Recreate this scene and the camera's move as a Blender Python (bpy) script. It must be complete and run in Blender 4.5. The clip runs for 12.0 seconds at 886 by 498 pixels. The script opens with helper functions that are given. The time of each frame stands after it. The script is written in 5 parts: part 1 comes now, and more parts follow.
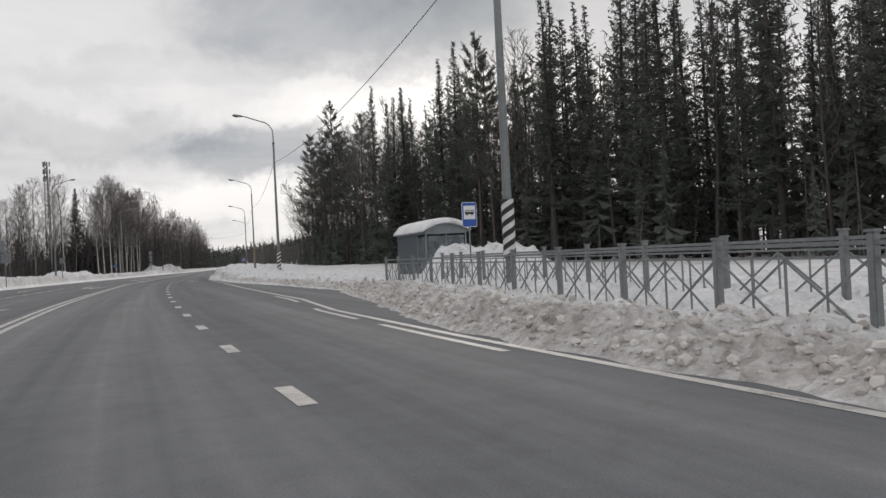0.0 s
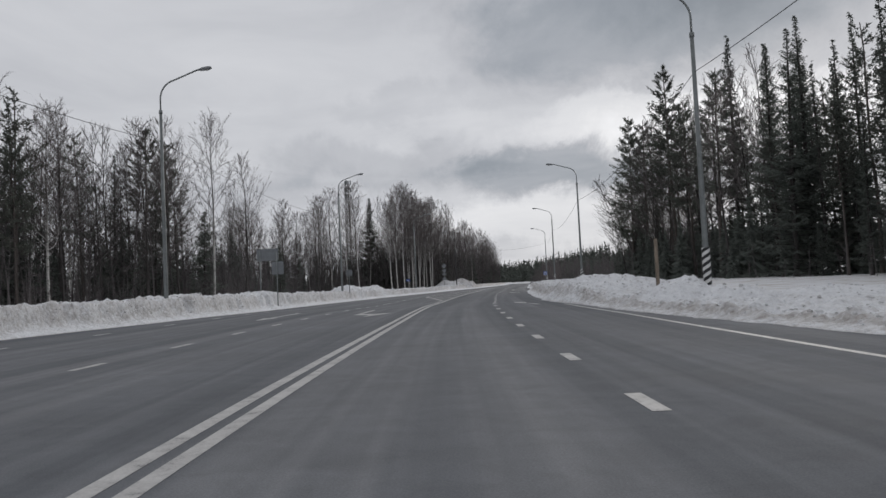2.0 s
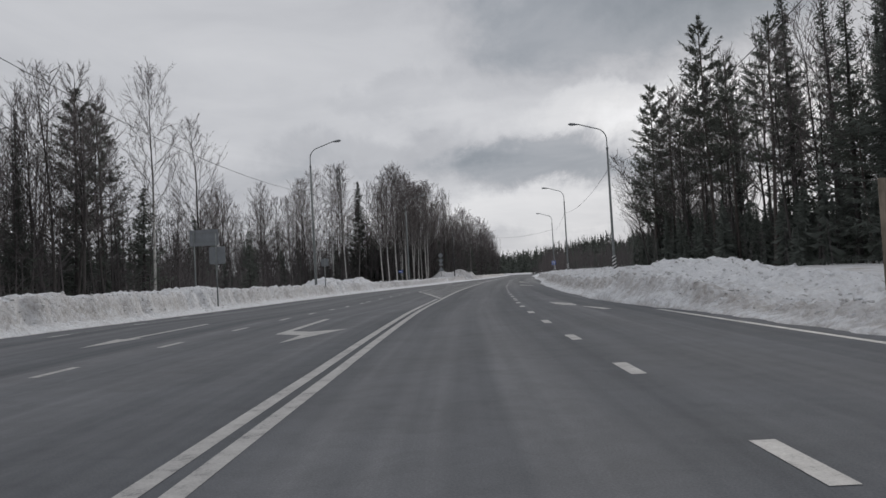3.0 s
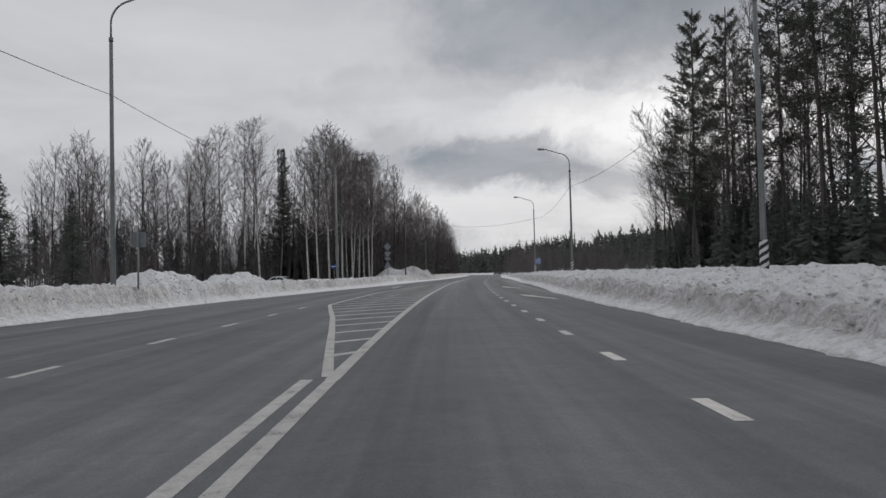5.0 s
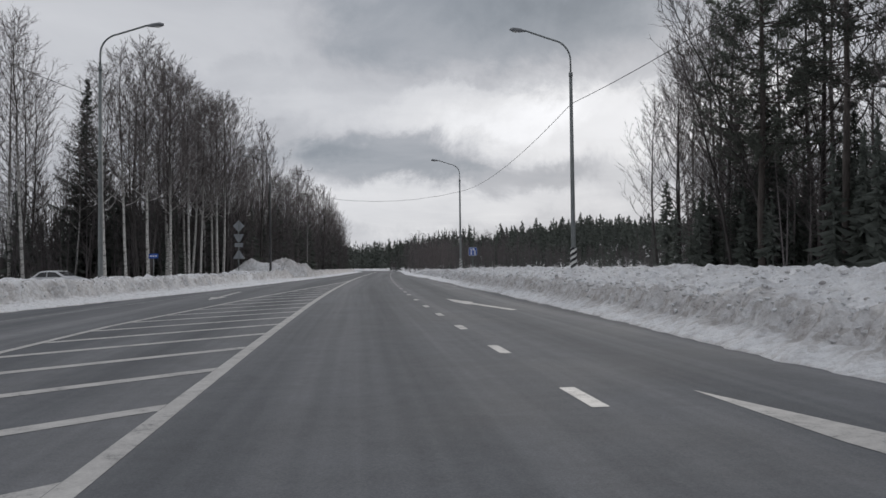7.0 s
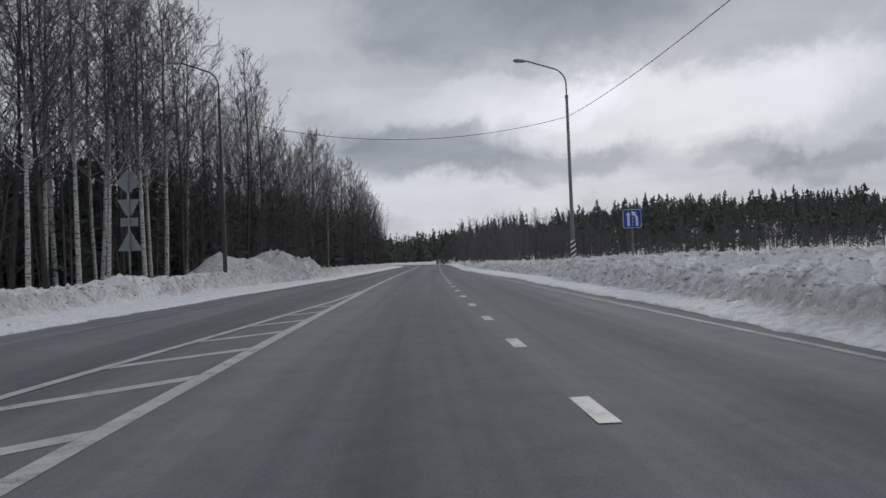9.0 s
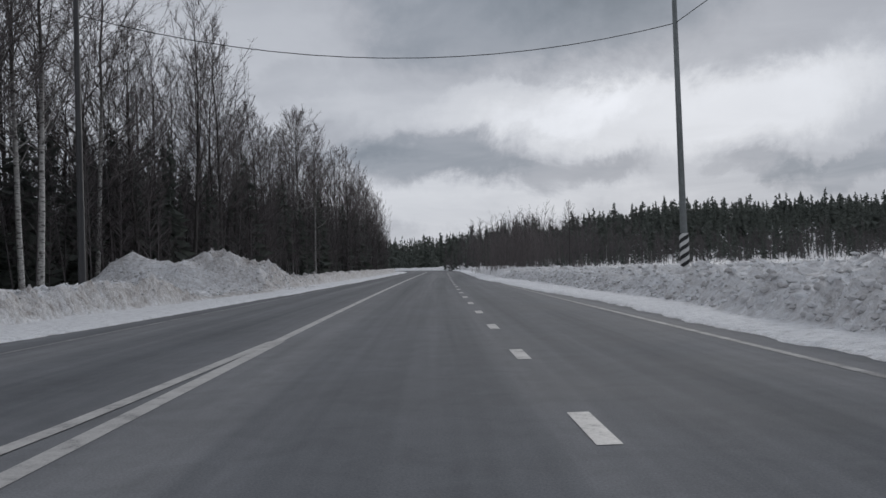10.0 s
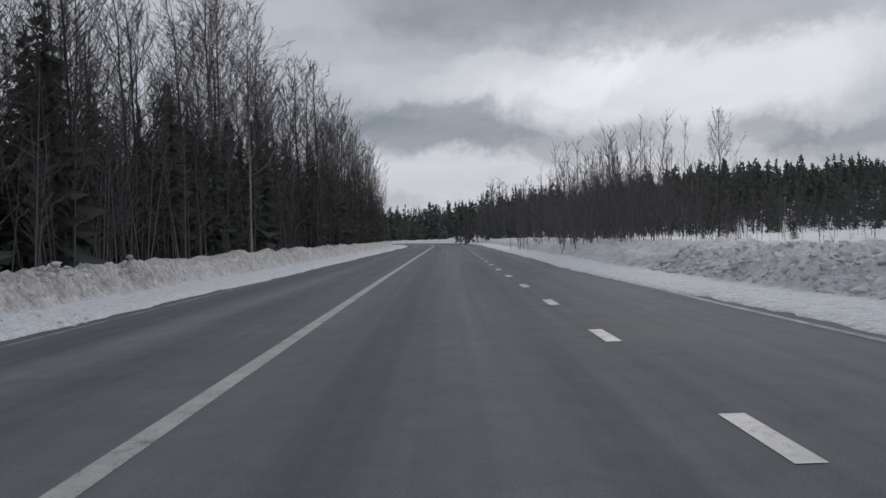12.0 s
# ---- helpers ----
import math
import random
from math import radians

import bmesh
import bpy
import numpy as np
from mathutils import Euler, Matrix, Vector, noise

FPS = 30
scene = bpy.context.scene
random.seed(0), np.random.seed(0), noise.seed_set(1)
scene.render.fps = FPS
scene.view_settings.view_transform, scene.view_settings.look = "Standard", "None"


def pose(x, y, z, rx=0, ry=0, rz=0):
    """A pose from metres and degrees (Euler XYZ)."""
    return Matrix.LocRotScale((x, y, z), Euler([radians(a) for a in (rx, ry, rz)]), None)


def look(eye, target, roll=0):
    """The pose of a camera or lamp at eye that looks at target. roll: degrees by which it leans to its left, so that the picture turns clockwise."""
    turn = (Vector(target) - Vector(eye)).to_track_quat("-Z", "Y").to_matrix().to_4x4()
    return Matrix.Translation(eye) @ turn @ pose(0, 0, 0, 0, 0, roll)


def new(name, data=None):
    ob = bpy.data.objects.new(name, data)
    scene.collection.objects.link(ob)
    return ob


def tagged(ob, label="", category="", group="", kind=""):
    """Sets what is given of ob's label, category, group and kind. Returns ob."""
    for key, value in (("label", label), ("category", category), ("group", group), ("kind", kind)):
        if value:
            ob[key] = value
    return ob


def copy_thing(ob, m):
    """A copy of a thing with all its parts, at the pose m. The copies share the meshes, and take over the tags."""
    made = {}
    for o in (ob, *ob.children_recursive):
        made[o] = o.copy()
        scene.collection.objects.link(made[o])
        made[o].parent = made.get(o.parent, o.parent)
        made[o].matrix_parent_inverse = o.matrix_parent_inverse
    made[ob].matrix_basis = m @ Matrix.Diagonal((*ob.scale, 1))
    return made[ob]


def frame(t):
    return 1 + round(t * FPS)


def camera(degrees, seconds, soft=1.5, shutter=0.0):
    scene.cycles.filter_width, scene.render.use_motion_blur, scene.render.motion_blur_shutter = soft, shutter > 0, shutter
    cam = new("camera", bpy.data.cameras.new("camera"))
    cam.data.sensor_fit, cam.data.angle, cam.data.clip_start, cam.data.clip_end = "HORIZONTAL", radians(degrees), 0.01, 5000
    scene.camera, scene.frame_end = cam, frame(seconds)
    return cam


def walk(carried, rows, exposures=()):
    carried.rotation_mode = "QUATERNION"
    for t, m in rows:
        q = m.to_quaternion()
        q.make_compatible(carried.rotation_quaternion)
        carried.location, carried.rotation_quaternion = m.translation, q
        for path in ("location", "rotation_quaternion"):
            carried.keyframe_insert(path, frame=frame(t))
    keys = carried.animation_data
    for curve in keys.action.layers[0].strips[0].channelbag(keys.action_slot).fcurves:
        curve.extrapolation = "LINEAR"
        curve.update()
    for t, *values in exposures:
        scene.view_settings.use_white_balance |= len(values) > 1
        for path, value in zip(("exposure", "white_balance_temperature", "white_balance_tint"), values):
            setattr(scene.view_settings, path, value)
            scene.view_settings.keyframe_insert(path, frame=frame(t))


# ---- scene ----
cam = camera(61.88, 12.0, soft=1.5)
ROWS = [
    (0, pose(0.000, 0.000, 1.127, 90.477, 2.885, -13.885)),
    (0.5, pose(-1.331, 6.784, 1.124, 91.656, 1.189, -6.526)),
    (0.8, pose(-2.109, 10.899, 1.117, 92.234, 2.646, -2.487)),
    (1, pose(-2.604, 13.691, 1.109, 92.881, 3.483, 0.162)),
    (1.5, pose(-3.811, 20.843, 1.135, 93.281, 3.018, 6.730)),
    (2, pose(-4.931, 28.064, 1.132, 92.759, 2.752, 7.383)),
    (2.5, pose(-5.920, 35.191, 1.133, 92.270, 1.541, 9.457)),
    (3, pose(-6.862, 42.755, 1.133, 92.091, 3.130, 7.104)),
    (3.2, pose(-7.235, 45.846, 1.128, 91.860, 4.165, 6.755)),
    (4.8, pose(-9.959, 72.043, 1.134, 91.925, 2.830, 4.062)),
    (5, pose(-10.202, 75.359, 1.137, 91.839, 1.368, 3.406)),
    (5.5, pose(-10.730, 83.701, 1.134, 88.059, -0.194, 1.974)),
    (6, pose(-11.150, 92.153, 1.130, 90.474, -0.298, -3.541)),
    (6.5, pose(-11.464, 100.598, 1.125, 91.760, 0.440, -5.373)),
    (7, pose(-11.673, 109.075, 1.135, 91.350, 0.691, -5.123)),
    (7.5, pose(-11.803, 117.607, 1.130, 91.236, 0.180, -4.277)),
    (7.7, pose(-11.832, 121.024, 1.134, 91.257, 0.137, -3.796)),
    (9.3, pose(-11.560, 148.237, 1.119, 90.773, 2.550, -1.581)),
    (9.5, pose(-11.530, 151.621, 1.128, 90.971, 2.317, -1.582)),
    (10, pose(-11.485, 160.104, 1.127, 91.263, 1.955, -1.209)),
    (10.5, pose(-11.487, 168.560, 1.126, 90.828, 2.476, -1.113)),
    (11, pose(-11.557, 177.030, 1.131, 90.903, 2.243, -0.741)),
    (11.5, pose(-11.675, 185.526, 1.133, 89.982, 2.074, -0.893)),
    (12, pose(-11.815, 194.074, 1.147, 89.077, 2.114, -0.796)),
]
walk(cam, ROWS, [(0.0, 0.37, 6800, 10), (1.5, 0.1, 6420, 10), (3.0, -0.05, 6450, 10), (5.5, 0.0, 6500, 10), (7.5, -0.07, 6300, 10), (9.5, -0.2, 6150, 10), (12.0, -0.25, 6150, 10)])

# ---------------- light ----------------
SUN_AZ, SUN_EL = radians(19), radians(17)      # bearing right of +y, height
SKY_GAIN = 1.0


class Nodes:
    """Short hand for building node trees."""

    def __init__(self, tree):
        self.t = tree

    def add(self, kind, **props):
        n = self.t.nodes.new(kind)
        for k, v in props.items():
            setattr(n, k, v)
        return n

    def link(self, a, b):
        self.t.links.new(a, b)

    def val(self, sock, v):
        if isinstance(v, bpy.types.NodeSocket):
            self.t.links.new(v, sock)
        else:
            sock.default_value = v

    def math(self, op, a, b=0.0, c=0.0, clamp=False):
        n = self.add("ShaderNodeMath", operation=op, use_clamp=clamp)
        for s, v in zip(n.inputs, (a, b, c)):
            self.val(s, v)
        return n.outputs[0]

    def noise(self, vec, scale, detail=4.0, rough=0.55, dist=0.0):
        n = self.add("ShaderNodeTexNoise")
        self.val(n.inputs["Vector"], vec)
        n.inputs["Scale"].default_value = scale
        n.inputs["Detail"].default_value = detail
        n.inputs["Roughness"].default_value = rough
        n.inputs["Distortion"].default_value = dist
        return n.outputs["Fac"]

    def ramp(self, fac, stops):
        n = self.add("ShaderNodeValToRGB")
        self.val(n.inputs[0], fac)
        el = n.color_ramp.elements
        while len(el) < len(stops):
            el.new(0.5)
        for e, (p, c) in zip(el, stops):
            e.position = p
            e.color = (c, c, c, 1) if not isinstance(c, tuple) else (*c, 1)
        return n.outputs[0]

    def mix(self, fac, a, b, blend="MIX"):
        n = self.add("ShaderNodeMix", data_type="RGBA", blend_type=blend)
        self.val(n.inputs[0], fac)
        for s, v in ((n.inputs[6], a), (n.inputs[7], b)):
            self.val(s, (*v, 1) if isinstance(v, tuple) and len(v) == 3 else v)
        return n.outputs[2]


def make_world():
    w = bpy.data.worlds.new("winter_sky")
    scene.world = w
    w.use_nodes = True
    w.node_tree.nodes.clear()
    N = Nodes(w.node_tree)
    out = N.add("ShaderNodeOutputWorld")
    bg = N.add("ShaderNodeBackground")
    N.link(bg.outputs[0], out.inputs[0])
    tc = N.add("ShaderNodeTexCoord")
    d = tc.outputs["Generated"]
    sep = N.add("ShaderNodeSeparateXYZ")
    N.link(d, sep.inputs[0])
    x, y, z = sep.outputs
    az = N.math("MULTIPLY", N.math("ARCTAN2", x, y), 57.2958)
    el = N.math("MULTIPLY", N.math("ARCSINE", z), 57.2958)
    # clouds lie in a flat layer, so they crowd together towards the horizon
    k = N.math("DIVIDE", 1.0, N.math("ADD", N.math("MAXIMUM", z, 0.0), 0.10))
    flat = N.add("ShaderNodeCombineXYZ")
    N.link(N.math("MULTIPLY", x, k), flat.inputs[0])
    N.link(N.math("MULTIPLY", y, k), flat.inputs[1])
    flat.inputs[2].default_value = 3.7
    big = N.noise(flat.outputs[0], 0.42, 5, 0.55, 0.4)
    fine = N.noise(flat.outputs[0], 1.3, 6, 0.6, 0.6)
    wob = N.math("SUBTRACT", N.noise(d, 9.0, 10, 0.66), 0.5)
    wob2 = N.math("SUBTRACT", N.noise(d, 8.0, 10, 0.66, 0.3), 0.5)
    azw = N.math("ADD", az, N.math("MULTIPLY", wob, 14.0))
    elw = N.math("ADD", el, N.math("MULTIPLY", wob2, 7.0))

    def cloud(a0, e0, ra, re, soft=0.45):
        da = N.math("DIVIDE", N.math("SUBTRACT", azw, a0), ra)
        de = N.math("DIVIDE", N.math("SUBTRACT", elw, e0), re)
        r = N.math("SQRT", N.math("ADD", N.math("MULTIPLY", da, da), N.math("MULTIPLY", de, de)))
        m = N.add("ShaderNodeMapRange", interpolation_type="SMOOTHSTEP")
        N.link(r, m.inputs[0])
        m.inputs[1].default_value, m.inputs[2].default_value = 1.0 + soft, 1.0 - soft * 0.8
        return m.outputs[0]

    # brightness of the cloud sheet
    b = N.math("ADD", 0.585, N.math("MULTIPLY", N.math("SUBTRACT", big, 0.5), 0.30))
    b = N.math("ADD", b, N.math("MULTIPLY", N.math("SUBTRACT", fine, 0.5), 0.22))
    for a0, e0, ra, re, amp in CLOUDS:
        b = N.math("ADD", b, N.math("MULTIPLY", cloud(a0, e0, ra, re), amp))
    # brighter round the veiled sun
    sun = Vector((math.sin(SUN_AZ) * math.cos(SUN_EL), math.cos(SUN_AZ) * math.cos(SUN_EL), math.sin(SUN_EL)))
    dot = N.add("ShaderNodeVectorMath", operation="DOT_PRODUCT")
    N.link(d, dot.inputs[0])
    dot.inputs[1].default_value = sun
    glow = N.math("POWER", N.math("MAXIMUM", dot.outputs["Value"], 0.0), 40.0)
    b = N.math("ADD", b, N.math("MULTIPLY", glow, 0.06))
    b = N.math("MAXIMUM", b, 0.12)
    tint = N.ramp(b, [(0.0, (0.80, 0.92, 1.07)), (0.30, (0.85, 0.945, 1.065)), (0.5, (0.97, 0.99, 1.05)), (0.8, (1.0, 1.0, 1.015))])
    grey = N.mix(1.0, tint, b, "MULTIPLY")
    sky = N.add("ShaderNodeTexSky", sky_type="NISHITA", sun_disc=False)
    sky.sun_elevation, sky.sun_rotation = SUN_EL, SUN_AZ
    blue = N.mix(1.0, sky.outputs[0], (0.04, 0.04, 0.04), "MULTIPLY")
    N.link(N.mix(0.97, blue, grey), bg.inputs[0])
    bg.inputs[1].default_value = SKY_GAIN


# bearing, height, half width, half height (degrees), change of brightness
CLOUDS = [
    (8, 18.4, 13, 3.9, -0.17), (26, 17.8, 15, 4.4, -0.145), (14, 24, 26, 5.0, -0.07), (1.5, 8.2, 6.8, 1.7, -0.20), (-11, 9.5, 9, 1.8, -0.10), (11.5, 6.9, 4.6, 1.3, -0.13),
    (24.5, 6.4, 3.2, 0.9, -0.10), (30, 5.7, 5, 1.0, -0.12), (20.5, 10.6, 12, 2.6, 0.24), (8, 11.8, 8, 1.6, 0.13), (2, 4.5, 15, 1.6, 0.12), (-22, 19, 16, 4, 0.03),
    (-22, 7, 14, 2.2, -0.05), (-10, 14, 6, 1.2, -0.05),
]
make_world()

sun_data = bpy.data.lights.new("sun", "SUN")
sun_data.energy, sun_data.angle, sun_data.color = 0.9, radians(14), (1.0, 0.95, 0.88)
sun_ob = new("sun", sun_data)
sun_ob.matrix_world = look((math.sin(SUN_AZ) * 100, math.cos(SUN_AZ) * 100, math.tan(SUN_EL) * 100), (0, 0, 0))

# ---------------- materials ----------------


def material(name, build, rough=0.8, metal=0.0, spec=0.4):
    m = bpy.data.materials.new(name)
    m.use_nodes = True
    N = Nodes(m.node_tree)
    bsdf = m.node_tree.nodes["Principled BSDF"]
    bsdf.inputs["Roughness"].default_value = rough
    bsdf.inputs["Metallic"].default_value = metal
    bsdf.inputs["Specular IOR Level"].default_value = spec
    build(N, bsdf)
    return m


def pos(N):
    return N.add("ShaderNodeNewGeometry").outputs["Position"]


def obj(N):
    return N.add("ShaderNodeTexCoord").outputs["Object"]


def bump(N, bsdf, height, strength, dist):
    n = N.add("ShaderNodeBump")
    n.inputs["Strength"].default_value, n.inputs["Distance"].default_value = strength, dist
    N.link(height, n.inputs["Height"])
    N.link(n.outputs[0], bsdf.inputs["Normal"])


def stretched(N, vec, s):
    n = N.add("ShaderNodeVectorMath", operation="MULTIPLY")
    N.link(vec, n.inputs[0])
    n.inputs[1].default_value = s
    return n.outputs[0]


def b_asphalt(N, b):
    p = pos(N)
    grain = N.noise(p, 60, 3, 0.7)
    patch = N.noise(p, 0.35, 5, 0.6)
    att = N.add("ShaderNodeAttribute", attribute_name="across").outputs["Fac"]
    sep = N.add("ShaderNodeSeparateXYZ")
    N.link(p, sep.inputs[0])
    uv = N.add("ShaderNodeCombineXYZ")
    N.link(N.math("MULTIPLY", att, 1.0), uv.inputs[0])
    N.link(N.math("MULTIPLY", sep.outputs[1], 0.014), uv.inputs[1])
    track = N.noise(uv.outputs[0], 0.75, 4, 0.6)
    seam = N.noise(uv.outputs[0], 6.0, 3, 0.7)
    crack = N.noise(p, 2.2, 6, 0.65, 0.8)
    c = N.ramp(track, [(0.34, (0.102, 0.108, 0.118)), (0.5, (0.144, 0.150, 0.161)), (0.66, (0.194, 0.198, 0.207))])
    c = N.mix(0.5, c, N.ramp(patch, [(0.3, 0.75), (0.7, 1.25)]), "MULTIPLY")
    c = N.mix(0.5, c, N.ramp(grain, [(0.25, 0.55), (0.75, 1.45)]), "MULTIPLY")
    c = N.mix(0.12, c, N.ramp(seam, [(0.3, 0.75), (0.7, 1.25)]), "MULTIPLY")
    c = N.mix(0.35, c, N.ramp(crack, [(0.3, 0.7), (0.6, 1.15)]), "MULTIPLY")
    N.link(c, b.inputs["Base Color"])
    N.link(N.ramp(patch, [(0.3, 0.82), (0.7, 0.95)]), b.inputs["Roughness"])
    bump(N, b, grain, 0.35, 0.01)


def b_paint(N, b):
    p = pos(N)
    wear = N.noise(p, 3.0, 7, 0.75, 0.3)
    grain = N.noise(p, 45, 3, 0.7)
    w = N.math("ADD", N.math("MULTIPLY", wear, 0.7), N.math("MULTIPLY", grain, 0.3))
    N.link(N.ramp(w, [(0.36, (0.16, 0.16, 0.16)), (0.46, (0.42, 0.41, 0.40)), (0.62, (0.56, 0.55, 0.53))]), b.inputs["Base Color"])
    bump(N, b, grain, 0.3, 0.006)


def b_faint(N, b):
    p = pos(N)
    wear = N.math("ADD", N.math("MULTIPLY", N.noise(p, 2.0, 7, 0.75), 0.7), N.math("MULTIPLY", N.noise(p, 40, 3, 0.7), 0.3))
    N.link(N.ramp(wear, [(0.42, (0.14, 0.14, 0.145)), (0.52, (0.25, 0.25, 0.25)), (0.64, (0.42, 0.415, 0.41))]), b.inputs["Base Color"])


def b_snow(N, b):
    p = pos(N)
    fine = N.noise(p, 7, 6, 0.65)
    lump = N.noise(p, 1.4, 5, 0.6, 0.3)
    dirt = N.noise(p, 0.55, 6, 0.7, 0.5)
    c = N.ramp(dirt, [(0.36, (0.58, 0.55, 0.52)), (0.50, (0.76, 0.76, 0.77)), (0.65, (0.83, 0.84, 0.86))])
    c = N.mix(0.35, c, N.ramp(fine, [(0.3, 0.72), (0.55, 1.05)]), "MULTIPLY")
    N.link(c, b.inputs["Base Color"])
    h = N.math("ADD", N.math("MULTIPLY", fine, 0.4), lump)
    bump(N, b, h, 0.7, 0.12)


def cells(N, vec, scale, out="Distance", rand=1.0):
    n = N.add("ShaderNodeTexVoronoi")
    N.val(n.inputs["Vector"], vec)
    n.inputs["Scale"].default_value = scale
    n.inputs["Randomness"].default_value = rand
    return n.outputs[out]


def noise_colour(N, vec, scale):
    n = N.add("ShaderNodeTexNoise")
    N.val(n.inputs["Vector"], vec)
    n.inputs["Scale"].default_value = scale
    return n.outputs["Color"]


def b_dirty_snow(N, b):
    """Broken, ploughed snow: pale crumbs of many sizes with sand worked into it."""
    p = pos(N)
    fine = N.noise(p, 22, 4, 0.7)
    crumbs = N.noise(p, 4.5, 6, 0.7)
    sand = N.noise(p, 0.8, 6, 0.68)
    shift = N.add("ShaderNodeVectorMath", operation="ADD")
    N.link(p, shift.inputs[0])
    N.link(N.mix(0.12, (0.0, 0.0, 0.0), noise_colour(N, p, 3.0)), shift.inputs[1])
    big = cells(N, shift.outputs[0], 7.5)
    small = cells(N, shift.outputs[0], 19.0)
    tone = cells(N, shift.outputs[0], 7.5, "Color")
    tsep = N.add("ShaderNodeSeparateColor")
    N.link(tone, tsep.inputs[0])
    # dirt, and on the far bank also shade put into the colour
    att = N.add("ShaderNodeAttribute", attribute_name="grime")
    g = N.math("ADD", N.math("MULTIPLY", att.outputs["Fac"], 0.8), N.math("MULTIPLY", N.math("SUBTRACT", sand, 0.5), 1.2))
    g = N.math("ADD", g, N.math("MULTIPLY", N.math("SUBTRACT", tsep.outputs[0], 0.55), 0.45), clamp=True)
    # dips between crumbs are coloured darker, for dirt and the small shadows there
    clean = N.ramp(crumbs, [(0.30, (0.60, 0.60, 0.62)), (0.44, (0.78, 0.79, 0.81)), (0.6, (0.86, 0.87, 0.89))])
    foul = N.ramp(crumbs, [(0.30, (0.27, 0.24, 0.22)), (0.48, (0.42, 0.39, 0.37)), (0.66, (0.58, 0.56, 0.545))])
    c = N.mix(g, clean, foul)
    c = N.mix(0.2, c, N.ramp(fine, [(0.3, 0.65), (0.6, 1.1)]), "MULTIPLY")
    N.link(c, b.inputs["Base Color"])
    h = N.math("ADD", N.math("MULTIPLY", big, -0.45), N.math("MULTIPLY", small, -0.25))
    h = N.math("ADD", h, N.math("ADD", N.math("MULTIPLY", crumbs, 1.1), N.math("MULTIPLY", fine, 0.12)))
    bump(N, b, h, 0.85, 0.10)


def plain(c, var=0.25, scale=3.0, relief=0.0):
    def build(N, b):
        p = obj(N)
        n = N.math("ADD", N.math("MULTIPLY", N.noise(p, scale, 5, 0.65), 0.6), N.math("MULTIPLY", N.noise(p, scale * 9, 4, 0.6), 0.4))
        lo, hi = tuple(v * (1 - var) for v in c), tuple(min(1.0, v * (1 + var)) for v in c)
        N.link(N.ramp(n, [(0.32, lo), (0.68, hi)]), b.inputs["Base Color"])
        if relief:
            bump(N, b, n, 0.5, relief)
    return build


def b_birch(N, b):
    p = obj(N)
    sep = N.add("ShaderNodeSeparateXYZ")
    N.link(p, sep.inputs[0])
    marks = N.noise(stretched(N, p, (5, 5, 14)), 0.8, 4, 0.7)
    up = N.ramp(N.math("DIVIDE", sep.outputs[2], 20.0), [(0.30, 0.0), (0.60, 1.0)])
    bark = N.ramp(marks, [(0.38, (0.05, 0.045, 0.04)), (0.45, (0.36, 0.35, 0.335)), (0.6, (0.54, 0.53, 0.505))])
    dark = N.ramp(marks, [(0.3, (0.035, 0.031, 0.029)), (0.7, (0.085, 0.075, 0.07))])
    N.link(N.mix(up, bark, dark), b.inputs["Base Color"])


def b_bark(c):
    def build(N, b):
        p = obj(N)
        n = N.noise(stretched(N, p, (6, 6, 1.2)), 1.0, 6, 0.7)
        N.link(N.ramp(n, [(0.3, tuple(v * 0.55 for v in c)), (0.7, tuple(v * 1.5 for v in c))]), b.inputs["Base Color"])
        bump(N, b, n, 0.6, 0.03)
    return build


def b_leaf(c, through_light=0.0):
    def build(N, b):
        info = N.add("ShaderNodeObjectInfo")
        isl = N.add("ShaderNodeNewGeometry").outputs["Random Per Island"]
        f = N.math("ADD", N.math("MULTIPLY", info.outputs["Random"], 0.5), N.math("MULTIPLY", isl, 0.5))
        col = N.ramp(f, [(0.1, tuple(v * 0.6 for v in c)), (0.9, tuple(v * 1.45 for v in c))])
        N.link(col, b.inputs["Base Color"])
        if through_light:
            tr = N.add("ShaderNodeBsdfTranslucent")
            N.link(col, tr.inputs["Color"])
            mx = N.add("ShaderNodeMixShader")
            mx.inputs[0].default_value = through_light
            N.link(b.outputs[0], mx.inputs[1])
            N.link(tr.outputs[0], mx.inputs[2])
            N.link(mx.outputs[0], N.t.nodes["Material Output"].inputs["Surface"])
    return build


M = {}
M["asphalt"] = material("asphalt", b_asphalt, 0.9, spec=0.2)
M["paint"] = material("road_paint", b_paint, 0.6)
M["faint"] = material("worn_road_paint", b_faint, 0.75)
M["snow"] = material("snow", b_snow, 0.75, spec=0.25)
M["bank"] = material("ploughed_snow", b_dirty_snow, 0.8, spec=0.25)
M["clod"] = material("snow_lump", lambda N, b: (N.link(N.ramp(N.math("ADD", N.math("MULTIPLY", N.add("ShaderNodeNewGeometry").outputs["Random Per Island"], 0.6), N.math("MULTIPLY", N.noise(pos(N), 14, 4, 0.6), 0.4)), [(0.1, (0.36, 0.345, 0.335)), (0.4, (0.58, 0.575, 0.58)), (0.8, (0.76, 0.77, 0.79))]), b.inputs["Base Color"])), 0.8, spec=0.25)
M["crumb"] = material("sandy_snow_lump", lambda N, b: (N.link(N.ramp(N.math("ADD", N.math("MULTIPLY", N.add("ShaderNodeNewGeometry").outputs["Random Per Island"], 0.6), N.math("MULTIPLY", N.noise(pos(N), 14, 4, 0.6), 0.4)), [(0.1, (0.34, 0.31, 0.285)), (0.4, (0.52, 0.49, 0.47)), (0.8, (0.70, 0.68, 0.66))]), b.inputs["Base Color"])), 0.8, spec=0.25)
